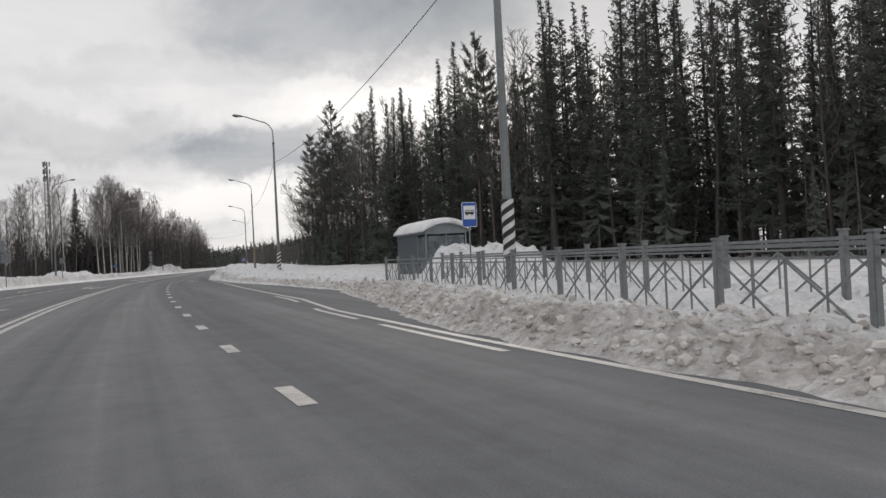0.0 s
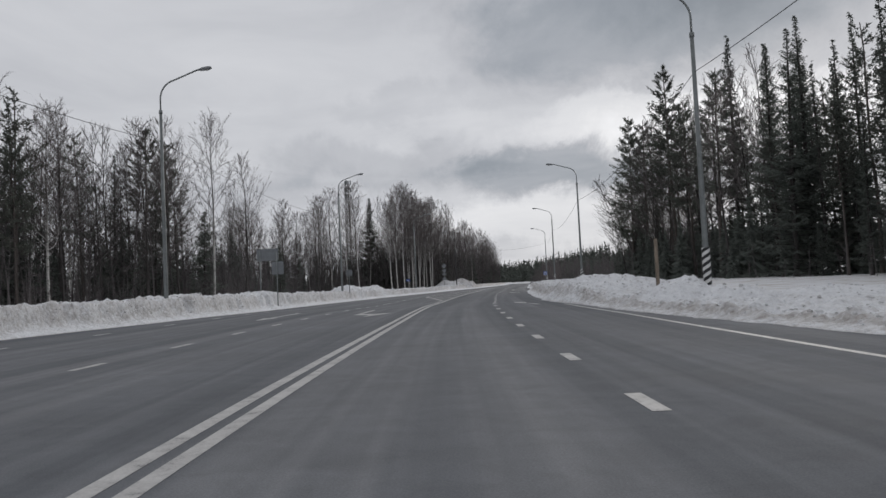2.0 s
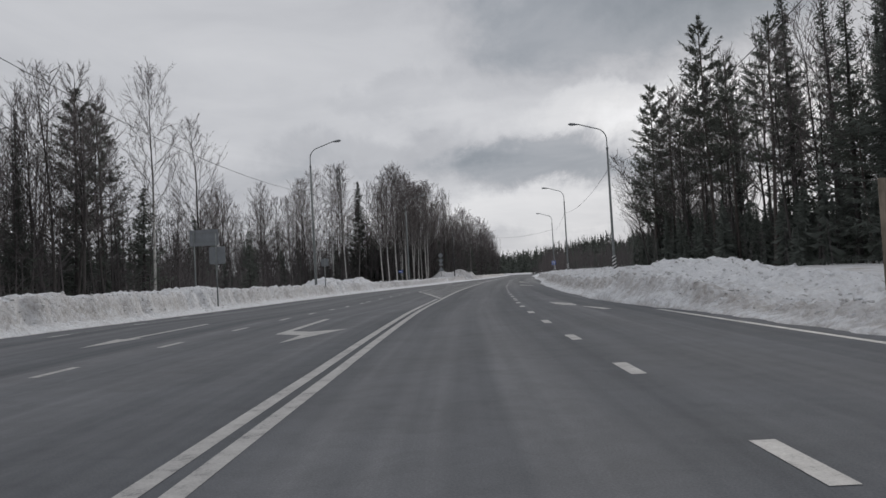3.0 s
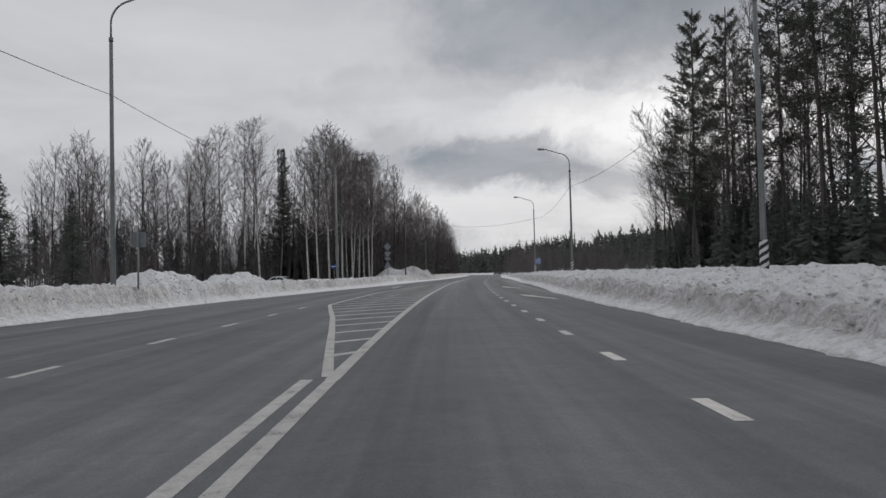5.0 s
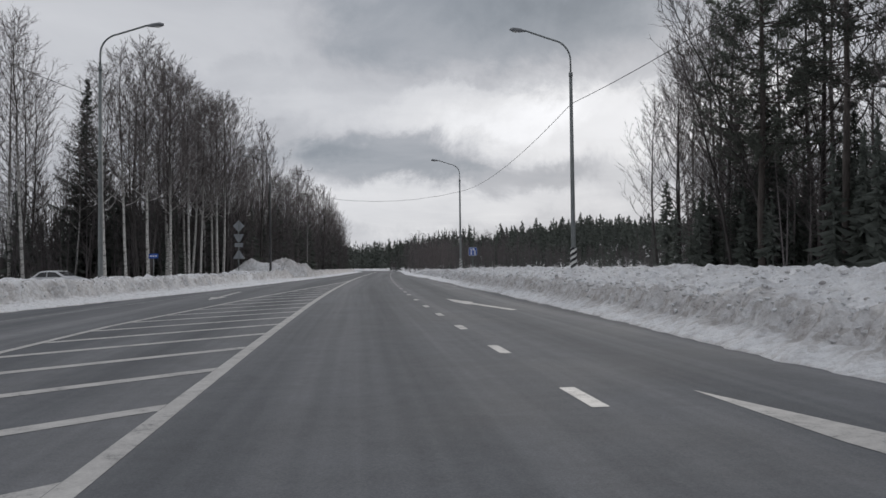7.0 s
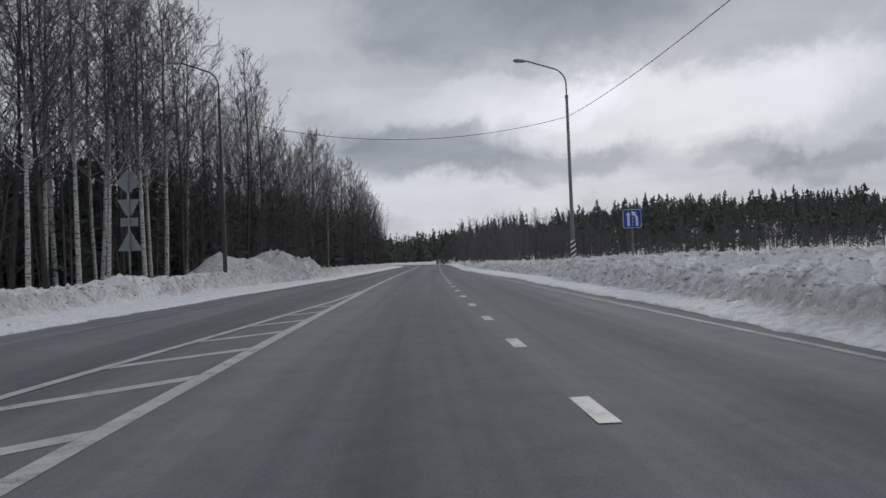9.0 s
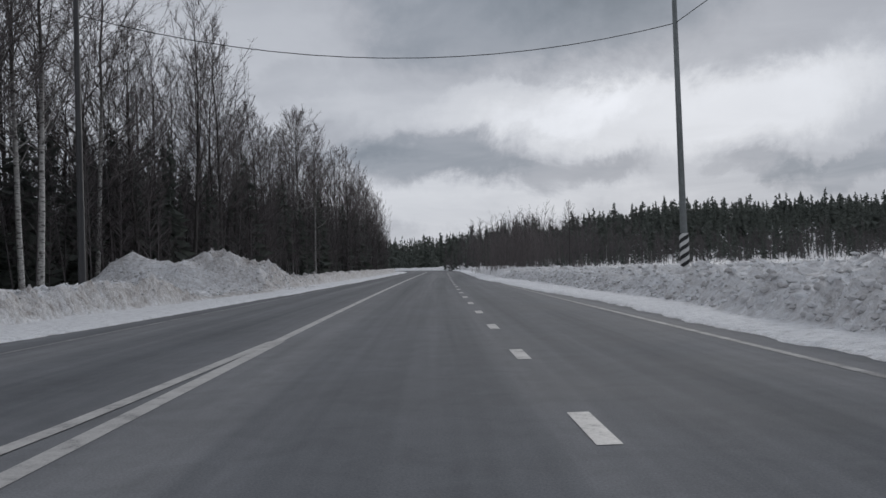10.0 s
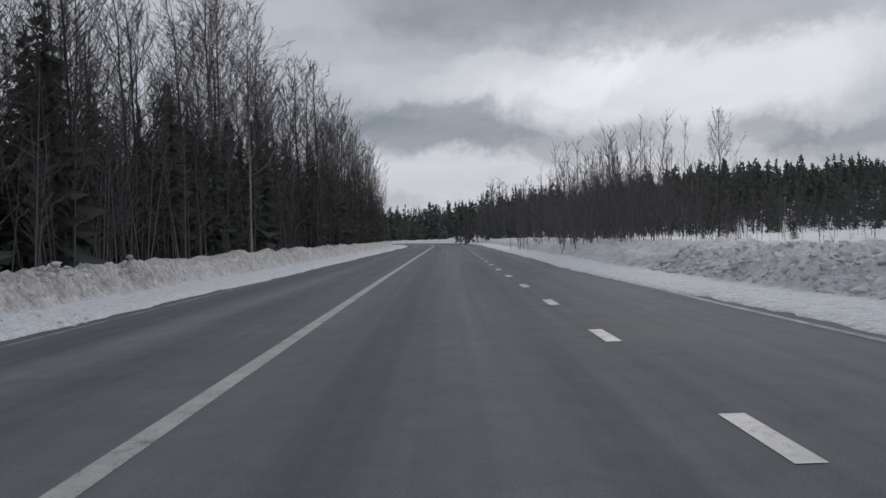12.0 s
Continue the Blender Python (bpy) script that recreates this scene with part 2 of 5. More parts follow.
M["steel"] = material("galvanised_steel", plain((0.19, 0.205, 0.205), 0.3, 1.2), 0.55, 0.25)
M["fence"] = material("grey_fence_paint", plain((0.20, 0.215, 0.22), 0.25, 4), 0.55, 0.1)
M["darksteel"] = material("dark_painted_steel", plain((0.05, 0.05, 0.052), 0.25, 1.5), 0.6)
M["lamp"] = material("lamp_casing", plain((0.22, 0.23, 0.24), 0.2, 6), 0.45, 0.2)
M["glass"] = material("lamp_glass", plain((0.5, 0.5, 0.48), 0.1, 6), 0.2)
M["black"] = material("black_band_paint", plain((0.025, 0.025, 0.027), 0.3, 6), 0.6)
M["white"] = material("white_band_paint", plain((0.62, 0.62, 0.61), 0.15, 5), 0.6)
M["blue"] = material("sign_blue", plain((0.025, 0.085, 0.36), 0.15, 4), 0.35)
M["signwhite"] = material("sign_white", plain((0.72, 0.73, 0.74), 0.08, 4), 0.4)
M["signback"] = material("sign_back_zinc", plain((0.20, 0.215, 0.23), 0.15, 3), 0.5, 0.3)
M["wire"] = material("cable_rubber", plain((0.03, 0.03, 0.032), 0.2, 2), 0.6)
M["shelter"] = material("blue_grey_panel", plain((0.055, 0.072, 0.085), 0.25, 1.5), 0.5)
M["shelterpost"] = material("shelter_frame", plain((0.22, 0.24, 0.25), 0.2, 4), 0.5, 0.2)
M["wood"] = material("weathered_wood", b_bark((0.20, 0.165, 0.13)), 0.85)
M["birch"] = material("birch_bark", b_birch, 0.75)
M["bark"] = material("grey_bark", b_bark((0.066, 0.061, 0.059)), 0.9, spec=0.15)
M["pinebark"] = material("pine_bark", b_bark((0.082, 0.071, 0.065)), 0.9)
M["twig"] = material("bare_twigs", b_leaf((0.155, 0.139, 0.137)), 0.9, spec=0.1)
# darker copy of the twigs: the dim look of distant woods is in its colour
M["brush"] = material("far_twigs", b_leaf((0.112, 0.102, 0.102)), 0.9, spec=0.1)
M["spruce"] = material("spruce_needles", b_leaf((0.108, 0.120, 0.107), 0.4), 0.8, spec=0.2)
M["pine"] = material("pine_needles", b_leaf((0.115, 0.125, 0.108), 0.4), 0.8, spec=0.2)
M["car"] = material("white_car_paint", plain((0.68, 0.69, 0.71), 0.05, 2), 0.3, spec=0.5)
M["carglass"] = material("car_glass", plain((0.02, 0.022, 0.025), 0.1, 2), 0.08, spec=0.6)
M["tyre"] = material("tyre_rubber", plain((0.02, 0.02, 0.02), 0.2, 8), 0.85)

# ---------------- helpers ----------------


def link_mesh(name, verts, faces, mat, parent=None, label="", smooth=False):
    me = bpy.data.meshes.new(name)
    me.from_pydata(verts, [], faces)
    if smooth:
        me.polygons.foreach_set("use_smooth", [True] * len(me.polygons))
    me.materials.append(mat)
    ob = new(name, me)
    if parent is not None:
        ob.parent = parent
    if label:
        ob["label"] = label
    return ob


def part(name, bm, mat, parent, label=""):
    me = bpy.data.meshes.new(name)
    bm.to_mesh(me)
    bm.free()
    me.materials.append(mat)
    ob = new(name, me)
    ob.parent = parent
    if label:
        ob["label"] = label
    return ob


def box(bm, c, s, rot=None, bevel=0.0):
    m = Matrix.Translation(c) @ (rot if rot is not None else Matrix()) @ Matrix.Diagonal((*s, 1))
    r = bmesh.ops.create_cube(bm, size=1.0, matrix=m)
    if bevel:
        es = list({e for v in r["verts"] for e in v.link_edges})
        bmesh.ops.bevel(bm, geom=es, offset=bevel, segments=2, affect="EDGES")


def boxed(name, c, s, mat, parent, rot=None, bevel=0.0, label=""):
    bm = bmesh.new()
    box(bm, c, s, rot, bevel)
    return part(name, bm, mat, parent, label)


def tube(V, F, pts, rad, n=6, cap=False):
    """Adds a tapering tube along pts to the lists V and F."""
    start = len(V)
    prev = None
    k = len(pts)
    for i, p in enumerate(pts):
        a = pts[min(i + 1, k - 1)] - pts[max(i - 1, 0)]
        a = a.normalized() if a.length > 1e-9 else Vector((0, 0, 1))
        s = a.cross(Vector((0.31, 0.95, 0.02) if abs(a.z) > 0.5 else (0, 0, 1))).normalized()
        u = a.cross(s)
        for j in range(n):
            q = 2 * math.pi * j / n
            V.append(tuple(p + rad[i] * (math.cos(q) * s + math.sin(q) * u)))
        if i:
            o, e = start + (i - 1) * n, start + i * n
            for j in range(n):
                F.append((o + j, o + (j + 1) % n, e + (j + 1) % n, e + j))
    if cap:
        F.append(tuple(range(start + n - 1, start - 1, -1)))
        F.append(tuple(start + (k - 1) * n + j for j in range(n)))


def tubed(name, pts, rad, n, mat, parent=None, label="", cap=True):
    V, F = [], []
    tube(V, F, [Vector(p) for p in pts], rad if isinstance(rad, (list, tuple)) else [rad] * len(pts), n, cap)
    return link_mesh(name, V, F, mat, parent, label, smooth=True)


def thing(name, m, label, category, group="", kind=""):
    e = new(name)
    e.empty_display_size = 0.3
    e.matrix_basis = m
    return tagged(e, label, category, group, kind)


# ---------------- plan ----------------


def table(rows):
    ys, vs = [r[0] for r in rows], [r[1] for r in rows]
    return lambda y: float(np.interp(y, ys, vs))


# along the hatched island the road is a little wider and lies in a shallow dip
WIDEN = table([(66, 1.0), (80, 1.14), (134, 1.14), (152, 1.0)])
AXIS = table([(60, -8.8), (75.4, -10.2), (83.7, -10.73), (92.2, -11.15), (100.6, -11.46), (109, -11.67), (117.6, -11.8), (135, -11.75), (152, -11.53)])


def dip(y):
    return -1.135 * (WIDEN(y) - 1)


def across(y, off):
    """x of a line at an offset from the lane line."""
    return lane(y) + off * WIDEN(y)


def lane(y):
    """x of the dashed lane line."""
    return AXIS(y) + (lane_plain(y) - AXIS(y)) * WIDEN(y) if 60 < y < 152 else lane_plain(y)


def lane_plain(y):
    """The smooth line that the lane line keeps to outside the widening."""
    if y <= 215:
        t = y / 100
        return 1.3843 - 18.5731 * t + 9.2143 * t * t - 1.3876 * t ** 3
    x = -9.75 + 0.022 * (y - 215)
    if y > 285:
        x -= 0.0021 * (y - 285) ** 2
    return x


def heading(y):
    return math.atan2(lane(y + 0.5) - lane(y - 0.5), 1.0)


EDGE_R0 = table([(-60, 2.8), (0, 2.9), (8, 3.1), (12, 3.4), (20, 4.6), (28, 5.9), (37, 5.5), (44, 4.8), (52, 3.9), (60, 3.6), (66, 2.9),
                (84, 2.6), (110, 2.85), (120, 3.0), (134, 3.5), (160, 3.5), (180, 3.4), (196, 2.7), (203, 2.6), (212, 2.1), (300, 2.1), (460, 2.1)])
EDGE_L0 = table([(-60, -24), (0, -22), (30, -18.6), (55, -16.3), (64, -15.3), (75, -14.6), (100, -13.6), (117, -12.9), (134, -11.5), (150, -9.7), (175, -8.5),
                (190, -7.9), (205, -7.5), (215, -7.3), (300, -7.1), (460, -7.1)])


def EDGE_R(y):
    return EDGE_R0(y) * WIDEN(y)


def EDGE_L(y):
    return EDGE_L0(y) * WIDEN(y)


HIGH_R = table([(-60, 0.24), (18, 0.22), (28, 0.10), (40, 0.08), (54, 0.12), (58, 0.18), (62, 0.55), (68, 0.72), (84, 0.72), (101, 0.83), (130, 0.80),
                (143, 0.76), (178, 0.70), (188, 0.56), (200, 0.44), (300, 0.42), (460, 0.42)])
HIGH_L = table([(-60, 0.8), (40, 0.85), (64, 1.0), (103, 0.78), (125, 0.68), (144, 0.62), (165, 0.56), (176, 0.7), (187, 0.85), (189, 0.1), (200, 0.12), (206, 0.5), (215, 0.62), (300, 0.6), (460, 0.6)])
PILES_R = [(-1.8, 69.8, 2.6, 0.38), (-2.6, 63.5, 1.6, 0.15), (-0.2, 55.0, 1.2, 0.60), (1.7, 53.4, 0.9, 0.32), (7.6, 27.8, 1.2, 1.15), (8.7, 25.4, 1.3, 1.10), (5.7, 55.2, 2.1, 0.50), (8.6, 50.3, 1.6, 0.16)]
PILES_L = [(-26.3, 112.5, 2.3, 0.65), (-24.9, 199.0, 2.9, 1.30), (-21.5, 202.0, 2.6, 1.28), (-28.2, 198.0, 2.6, 0.7), (-18.9, 205.5, 1.6, 0.3), (-25.0, 82.5, 2.2, 0.35), (-27.5, 49, 2.0, 0.5),
           (-26.0, 122.5, 2.1, 0.65), (-23.0, 172.5, 1.4, 0.25)]


def smooth(a, b, v):
    t = min(1.0, max(0.0, (v - a) / (b - a)))
    return t * t * (3 - 2 * t)


# ---------------- road ----------------
def road_sheet():
    ys = list(np.arange(-60, 60, 4.0)) + list(np.arange(60, 160, 1.0)) + list(np.arange(160, 461, 4.0))
    V, F = [], []
    us = [0.0, 0.18, 0.36, 0.52, 0.68, 0.82, 1.0]
    for y in ys:
        lo, hi = EDGE_L(y) - 1.2, EDGE_R(y) + 1.2
        for u in us:
            V.append((lane(y) + lo + (hi - lo) * u, y, dip(y)))
    w = len(us)
    for i in range(len(ys) - 1):
        for j in range(w - 1):
            a = i * w + j
            F.append((a, a + 1, a + 1 + w, a + w))
    ob = link_mesh("road", V, F, M["asphalt"])
    att = ob.data.attributes.new("across", "FLOAT", "POINT")
    att.data.foreach_set("value", [x - lane(y) for x, y, z in V])
    return tagged(ob, "grey worn asphalt road with white markings between snow banks", "road", kind="structure")


road = road_sheet()


def ribbon(name, off, y0, y1, width, step=1.0, label="", z=0.004, mat="paint"):
    """A painted line at an offset (number or function of y) from the lane line."""
    f = off if callable(off) else (lambda y: off)
    ys = list(np.arange(y0, y1, step)) + [y1]
    V, F = [], []
    for y in ys:
        c = across(y, f(y))
        V += [(c - width / 2, y, z + dip(y)), (c + width / 2, y, z + dip(y))]
    for i in range(len(ys) - 1):
        F.append((2 * i, 2 * i + 1, 2 * i + 3, 2 * i + 2))
    return link_mesh(name, V, F, M[mat], road, label)


def flat_poly(name, loops, label=""):
    """Painted polygons given as lists of (x, y)."""
    V, F = [], []
    for loop in loops:
        F.append(tuple(range(len(V), len(V) + len(loop))))
        V += [(x, y, 0.004 + dip(y)) for x, y in loop]
    return link_mesh(name, V, F, M["paint"], road, label)


HATCH_L = table([(84.7, -3.50), (91.8, -4.42), (97.5, -5.20), (107.5, -6.80), (127, -6.9), (141, -6.0), (155, -4.72), (166, -3.85), (172, -3.62)])
ribbon("double_line", table([(-10, -3.75), (27, -3.73), (36, -3.63), (44, -3.52), (52, -3.44), (84, -3.42)]), -10, 84.5, 0.16)
ribbon("double_line", table([(-10, -4.05), (27, -4.02), (36, -3.92), (44, -3.80), (52, -3.72), (84, -3.70)]), -10, 84.5, 0.16)
ISLAND_R = table([(84, -3.42), (130, -3.43), (150, -3.50), (172, -3.52)])
ribbon("island_border", ISLAND_R, 84.5, 172, 0.19)
ribbon("island_border", HATCH_L, 84.7, 172, 0.16, z=0.008)
ribbon("centre_line", -3.56, 172, 440, 0.18)
E_R = table([(-20, 3.0), (10, 3.0), (17, 3.1), (23, 3.6), (34, 3.6), (51, 3.5), (62, 3.1), (150, 3.15), (160, 3.08), (167, 2.95), (178, 2.82), (192, 2.66), (205, 2.35), (440, 2.3)])
ribbon("edge_line", E_R, -20, 62, 0.13)
ribbon("edge_line", E_R, 150, 440, 0.12, mat="faint")
ribbon("edge_line", lambda y: E_R(y) - 0.3, 8, 12.5, 0.12)
ribbon("edge_line", lambda y: E_R(y) - 0.3, 14.0, 18.0, 0.12)
ribbon("edge_line", lambda y: E_R(y) - 0.3, 21.5, 26.0, 0.12)
E_L = table([(60, -14.0), (88, -12.3), (125, -10.3), (160, -8.0), (190, -7.2), (440, -7.0)])
ribbon("edge_line", E_L, 62, 440, 0.10, mat="faint")

# dashes, four metres apart
_dash = link_mesh("lane_dash", [(-0.075, -0.5, 0), (0.075, -0.5, 0), (0.075, 0.5, 0), (-0.075, 0.5, 0)], [(0, 1, 2, 3)], M["paint"], road)


def dash_row(off, y0, y1, step, size=(1.0, 1.0), first=None):
    f = off if callable(off) else (lambda y: off)
    for k, y in enumerate(np.arange(y0, y1, step)):
        y = float(y)
        ob = first if (first is not None and k == 0) else new("lane_dash", _dash.data)
        ob.parent = road
        ob.matrix_basis = pose(across(y, f(y)), y, 0.004 + dip(y), 0, 0, -math.degrees(heading(y))) @ Matrix.Diagonal((size[0], size[1], 1, 1))


dash_row(0.0, 2.35, 78.0, 4.07, (1.1, 1.0), _dash)
dash_row(0.0, 78.0, 142.5, 4.245, (1.15, 1.1))
dash_row(0.0, 144.5, 300.0, 4.12, (1.1, 1.0))
dash_row(table([(20, -8.2), (58, -8.0), (81, -7.4)]), 14.0, 84.0, 4.35, (1.0, 1.2))
dash_row(-7.4, 85.75, 108.0, 4.8, (1.0, 1.3))
dash_row(-13.7, 40.0, 84.0, 5.7, (1.0, 1.1))


HATCH_Y = table([(0, 87.65), (14, 124.05), (34, 173.0)])      # where each bar meets the near border


def hatch_bars():
    for k in range(35):
        y = HATCH_Y(k)
        # from the near border back towards the far one
        xr, yr = across(y, ISLAND_R(y)), y
        x, yy = xr, yr
        while x > across(yy, HATCH_L(yy)) and yy > 84.9:
            x, yy = x - 0.05, yy - 0.044
        if xr - x > 0.45:
            w = 0.17
            ends = [(across(v, ISLAND_R(v)) - 0.10, v) for v in (yr - w, yr + w)] + [(across(v, HATCH_L(v)) + 0.085, v) for v in (yy + w, yy - w)]
            link_mesh("hatch_bar", [(u, v, 0.004 + dip(v)) for u, v in ends], [(0, 1, 2, 3)], M["paint"], road)


hatch_bars()


def turn_arrow(x, y, a):
    """An arrow for oncoming traffic: a stem and a head that bends to the side."""
    c, s = math.cos(a), math.sin(a)

    def P(u, v):
        return (x + c * u + s * v, y - s * u + c * v)
    flat_poly("turn_arrow", [[P(-0.1, 6.0), P(-0.1, 0.2), P(0.655, -0.5), P(0.65, -2.4), P(1.45, 0.9), P(0.69, 0.5), P(0.1, 1.0), P(0.1, 6.0)]])


turn_arrow(-9.85, 27.75, heading(30))
turn_arrow(-12.75, 59.0, heading(60))


def straight_arrow(x, y, a):
    c, s = math.cos(a), math.sin(a)

    def P(u, v):
        return (x + c * u + s * v, y - s * u + c * v)
    flat_poly("straight_arrow", [[P(-0.1, 5.5), P(-0.1, 0), P(-0.35, 0), P(0, -2.4), P(0.35, 0), P(0.1, 0), P(0.1, 5.5)]])


straight_arrow(-16.9, 60.0, heading(62))
straight_arrow(-18.5, 142.0, heading(142))


def merge_arrow(y):
    """A long bent arrow that tells drivers to move to the left lane."""
    x0, x1 = across(y, 2.05), across(y + 7.0, 1.05)
    xm, ym = x0 + (x1 - x0) * 0.66, y + 7.0 * 0.66
    w = 0.11
    xs, ys = x0 + (xm - x0) * 0.72, y + (ym - y) * 0.72
    flat_poly("merge_arrow", [[(x0 - w, y), (x0 + w, y), (xm + 0.19, ym - 0.25), (xm + 0.30, ym + 0.15), (x1, y + 7.4), (xm - 0.34, ym + 0.5), (xm - 0.10, ym - 0.9), (xs - w, ys)]])


for _y in (63.2, 109.0, 130.4):
    merge_arrow(_y)

# ---------------- ground and snow ----------------


FIELD = table([(18, 0.9), (28, 0.55), (62, 0.55), (72, 0.75), (88, 1.0), (165, 1.0), (186, 0.52), (260, 0.5)])


def ground_height(x, y):
    """Snow-covered land: sunk below the road, a field to the right, a low verge to the left, hills far off."""
    c = lane(max(-60, min(460, y)))
    u = x - c
    r, l = EDGE_R(y), EDGE_L(y)
    if u > 0:
        z = -0.5 + FIELD(y) * smooth(r + 3, r + 9, u)
    else:
        z = -0.5 + 0.2 * smooth(-l + 3, -l + 9, -u)
    far = max(0.0, y - 260)
    z += dip(y) * (1 - smooth(25, 60, abs(u)))
    z += 17.0 * smooth(40, 250, far) * smooth(-30, 110, x) + 5.0 * smooth(250, 900, far)
    return z


def ground_sheet():
    xs = sorted(set([-2600, -1200, -600, -300, -200, -140] + list(np.arange(-100, 101, 5.0)) + [140, 200, 300, 600, 1200, 2600]))
    ys = sorted(set([-2600, -1200, -500, -200, -100] + list(np.arange(-60, 321, 5.0)) + [340, 370, 400, 430, 460, 500, 560, 640, 760, 900, 1300, 2600]))
    V, F = [], []
    for y in ys:
        for x in xs:
            z = ground_height(x, y)
            if -100 < x < 100 and -60 < y < 320:
                z += 0.10 * noise.noise((x * 0.11, y * 0.11, 4.0))
            V.append((x, y, z))
    w = len(xs)
    for i in range(len(ys) - 1):
        for j in range(w - 1):
            a = i * w + j
            F.append((a, a + 1, a + 1 + w, a + w))
    return tagged(link_mesh("ground", V, F, M["snow"], smooth=True), "white snow-covered ground reaching to the wooded horizon", "ground", kind="structure")


ground_sheet()


def snow_bank(side, edge, high, toes, rises, steeps, piles, plateau, label):
    """Ploughed snow along one road edge, with crumbly faces, lumps and heaps."""
    outs = [0] + [0.13 * k for k in range(1, 17)] + [2.08 + 0.2 * k for k in range(1, 18)] + [5.8, 6.15, 6.5, 6.9, 7.4, 8.0, 8.7, 9.5, 10.4, 11.4, 12.5]
    near = list(np.arange(-12, 214, 0.16 if side > 0 else 0.24))
    ys = near + list(np.arange(214, 455, 0.8))
    V, F, G = [], [], []
    for y in ys:
        h, rise, steep = high(y), rises(y), steeps(y)
        c, e = lane(y), edge(y)
        e += side * 0.16 * noise.noise((y * 0.9, side * 7.0, 0)) + side * 0.10 * noise.noise((y * 2.7, side * 3.0, 0)) + side * 0.25 * noise.noise((y * 0.13, side, 0))
        hh = h * (1 + 0.22 * noise.noise((y * 0.25, 11.0 * side, 0)) + 0.08 * noise.noise((y * 1.1, 5.0 * side, 2)))
        toe = max(0.15, toes(y) + 0.30 * noise.noise((y * 0.2, 21.0 * side, 0)) + 0.16 * noise.noise((y * 1.3, 14.0 * side, 0)))
        for o in outs:
            x = c + e + side * o * WIDEN(y)
            if o == 0:
                V.append((x, y, dip(y) - 0.02))
                G.append(0.7)
                continue
            up = smooth(toe, toe + steep, o)
            ramp = 0.15 * (1 - smooth(150, 172, y)) * (1 if side < 0 or y > 78 else 2)
            z = 0.035 + 0.05 * smooth(0, 0.6, o) + hh * (ramp * smooth(0.05, toe, o) + (rise - ramp) * up + (1 - rise) * smooth(toe + 0.3, 4.2, o))
            z -= hh * 0.22 * smooth(2.2, 5.0, o) * (side < 0)
            strip = smooth(150, 172, y) * (1 - up)
            k = min(1.0, o / 0.5) * (1 - 0.85 * strip)
            z += k * (0.09 * noise.noise((x * 1.6, y * 1.6, 2)) * (0.35 + up) + 0.085 * noise.noise((x * 3.0, y * 3.0, 5)) * (0.3 + up))
            z += k * 0.075 * (1 - 2 * abs(noise.noise((x * 2.2, y * 2.2, 18)))) * (0.3 + up)
            z += 0.10 * noise.noise((x * 0.5, y * 0.5, 1)) * up
            if y < 260:
                lump = noise.voronoi((x * 1.7, y * 1.7, z * 1.7))[0][0]
                crumb = noise.voronoi((x * 3.4, y * 3.4, z * 3.4 + 5))[0][0]
                z += k * (0.35 + 0.65 * up) * (1 + (0.9 if side > 0 else 1.3) * smooth(135, 165, y)) * (0.17 * (0.45 - lump) + 0.12 * (0.45 - crumb))
            z = dip(y) + z * WIDEN(y)
            z -= (z - (ground_height(x, y) - 0.12 if y < 240 else -0.75)) * smooth(plateau(y), plateau(y) + 4.0, o)
            pure = 0.0
            for px, py, pr, ph in piles:
                if abs(y - py) < 3 * pr:
                    d2 = ((x - px) ** 2 + (y - py) ** 2) / (pr * pr)
                    rough = 1 + 0.35 * noise.noise((x * 0.6, y * 0.6, 9)) + 0.22 * noise.noise((x * 1.4, y * 1.4, 3)) + 0.12 * noise.noise((x * 3.3, y * 3.3, 3))
                    z += ph * math.exp(-d2 * d2 * 0.55) * rough * (1.0 if side > 0 else smooth(toe * 0.9, toe + 1.1, o))
                    pure += 0.45 * math.exp(-d2 * 0.7) * (y < 190)
            V.append((x, y, z))
            face = max(0.0, 1.0 - abs(o - toe - 0.12) / 0.5)
            G.append(max(-0.4, min(1.0, -pure - 0.5 * strip + FACE(y * side) * face + 0.06 * up + (GRIME(y) * (smooth(2.0, 1.3, o) if y < 160 else up) if side > 0 else SOIL_SHADE(y) * up))))
    w = len(outs)
    for i in range(len(ys) - 1):
        for j in range(w - 1):
            a = i * w + j
            q = (a, a + 1, a + 1 + w, a + w)
            F.append(q if side > 0 else q[::-1])
    ob = link_mesh("snow_bank", V, F, M["bank"], smooth=True)
    clods(V, w, len(near), side, outs, toes)
    if side > 0:
        crumbs(V, w, "sandy grey-brown crumbs of ploughed snow before the fence")
    att = ob.data.attributes.new("grime", "FLOAT", "POINT")
    att.data.foreach_set("value", G)
    return tagged(ob, label, "snow bank", kind="structure")


ICO = bmesh.new()
bmesh.ops.create_icosphere(ICO, subdivisions=1, radius=1.0)
ICO_V = [v.co.copy() for v in ICO.verts]
ICO_F = [tuple(v.index for v in f.verts) for f in ICO.faces]
ICO.free()


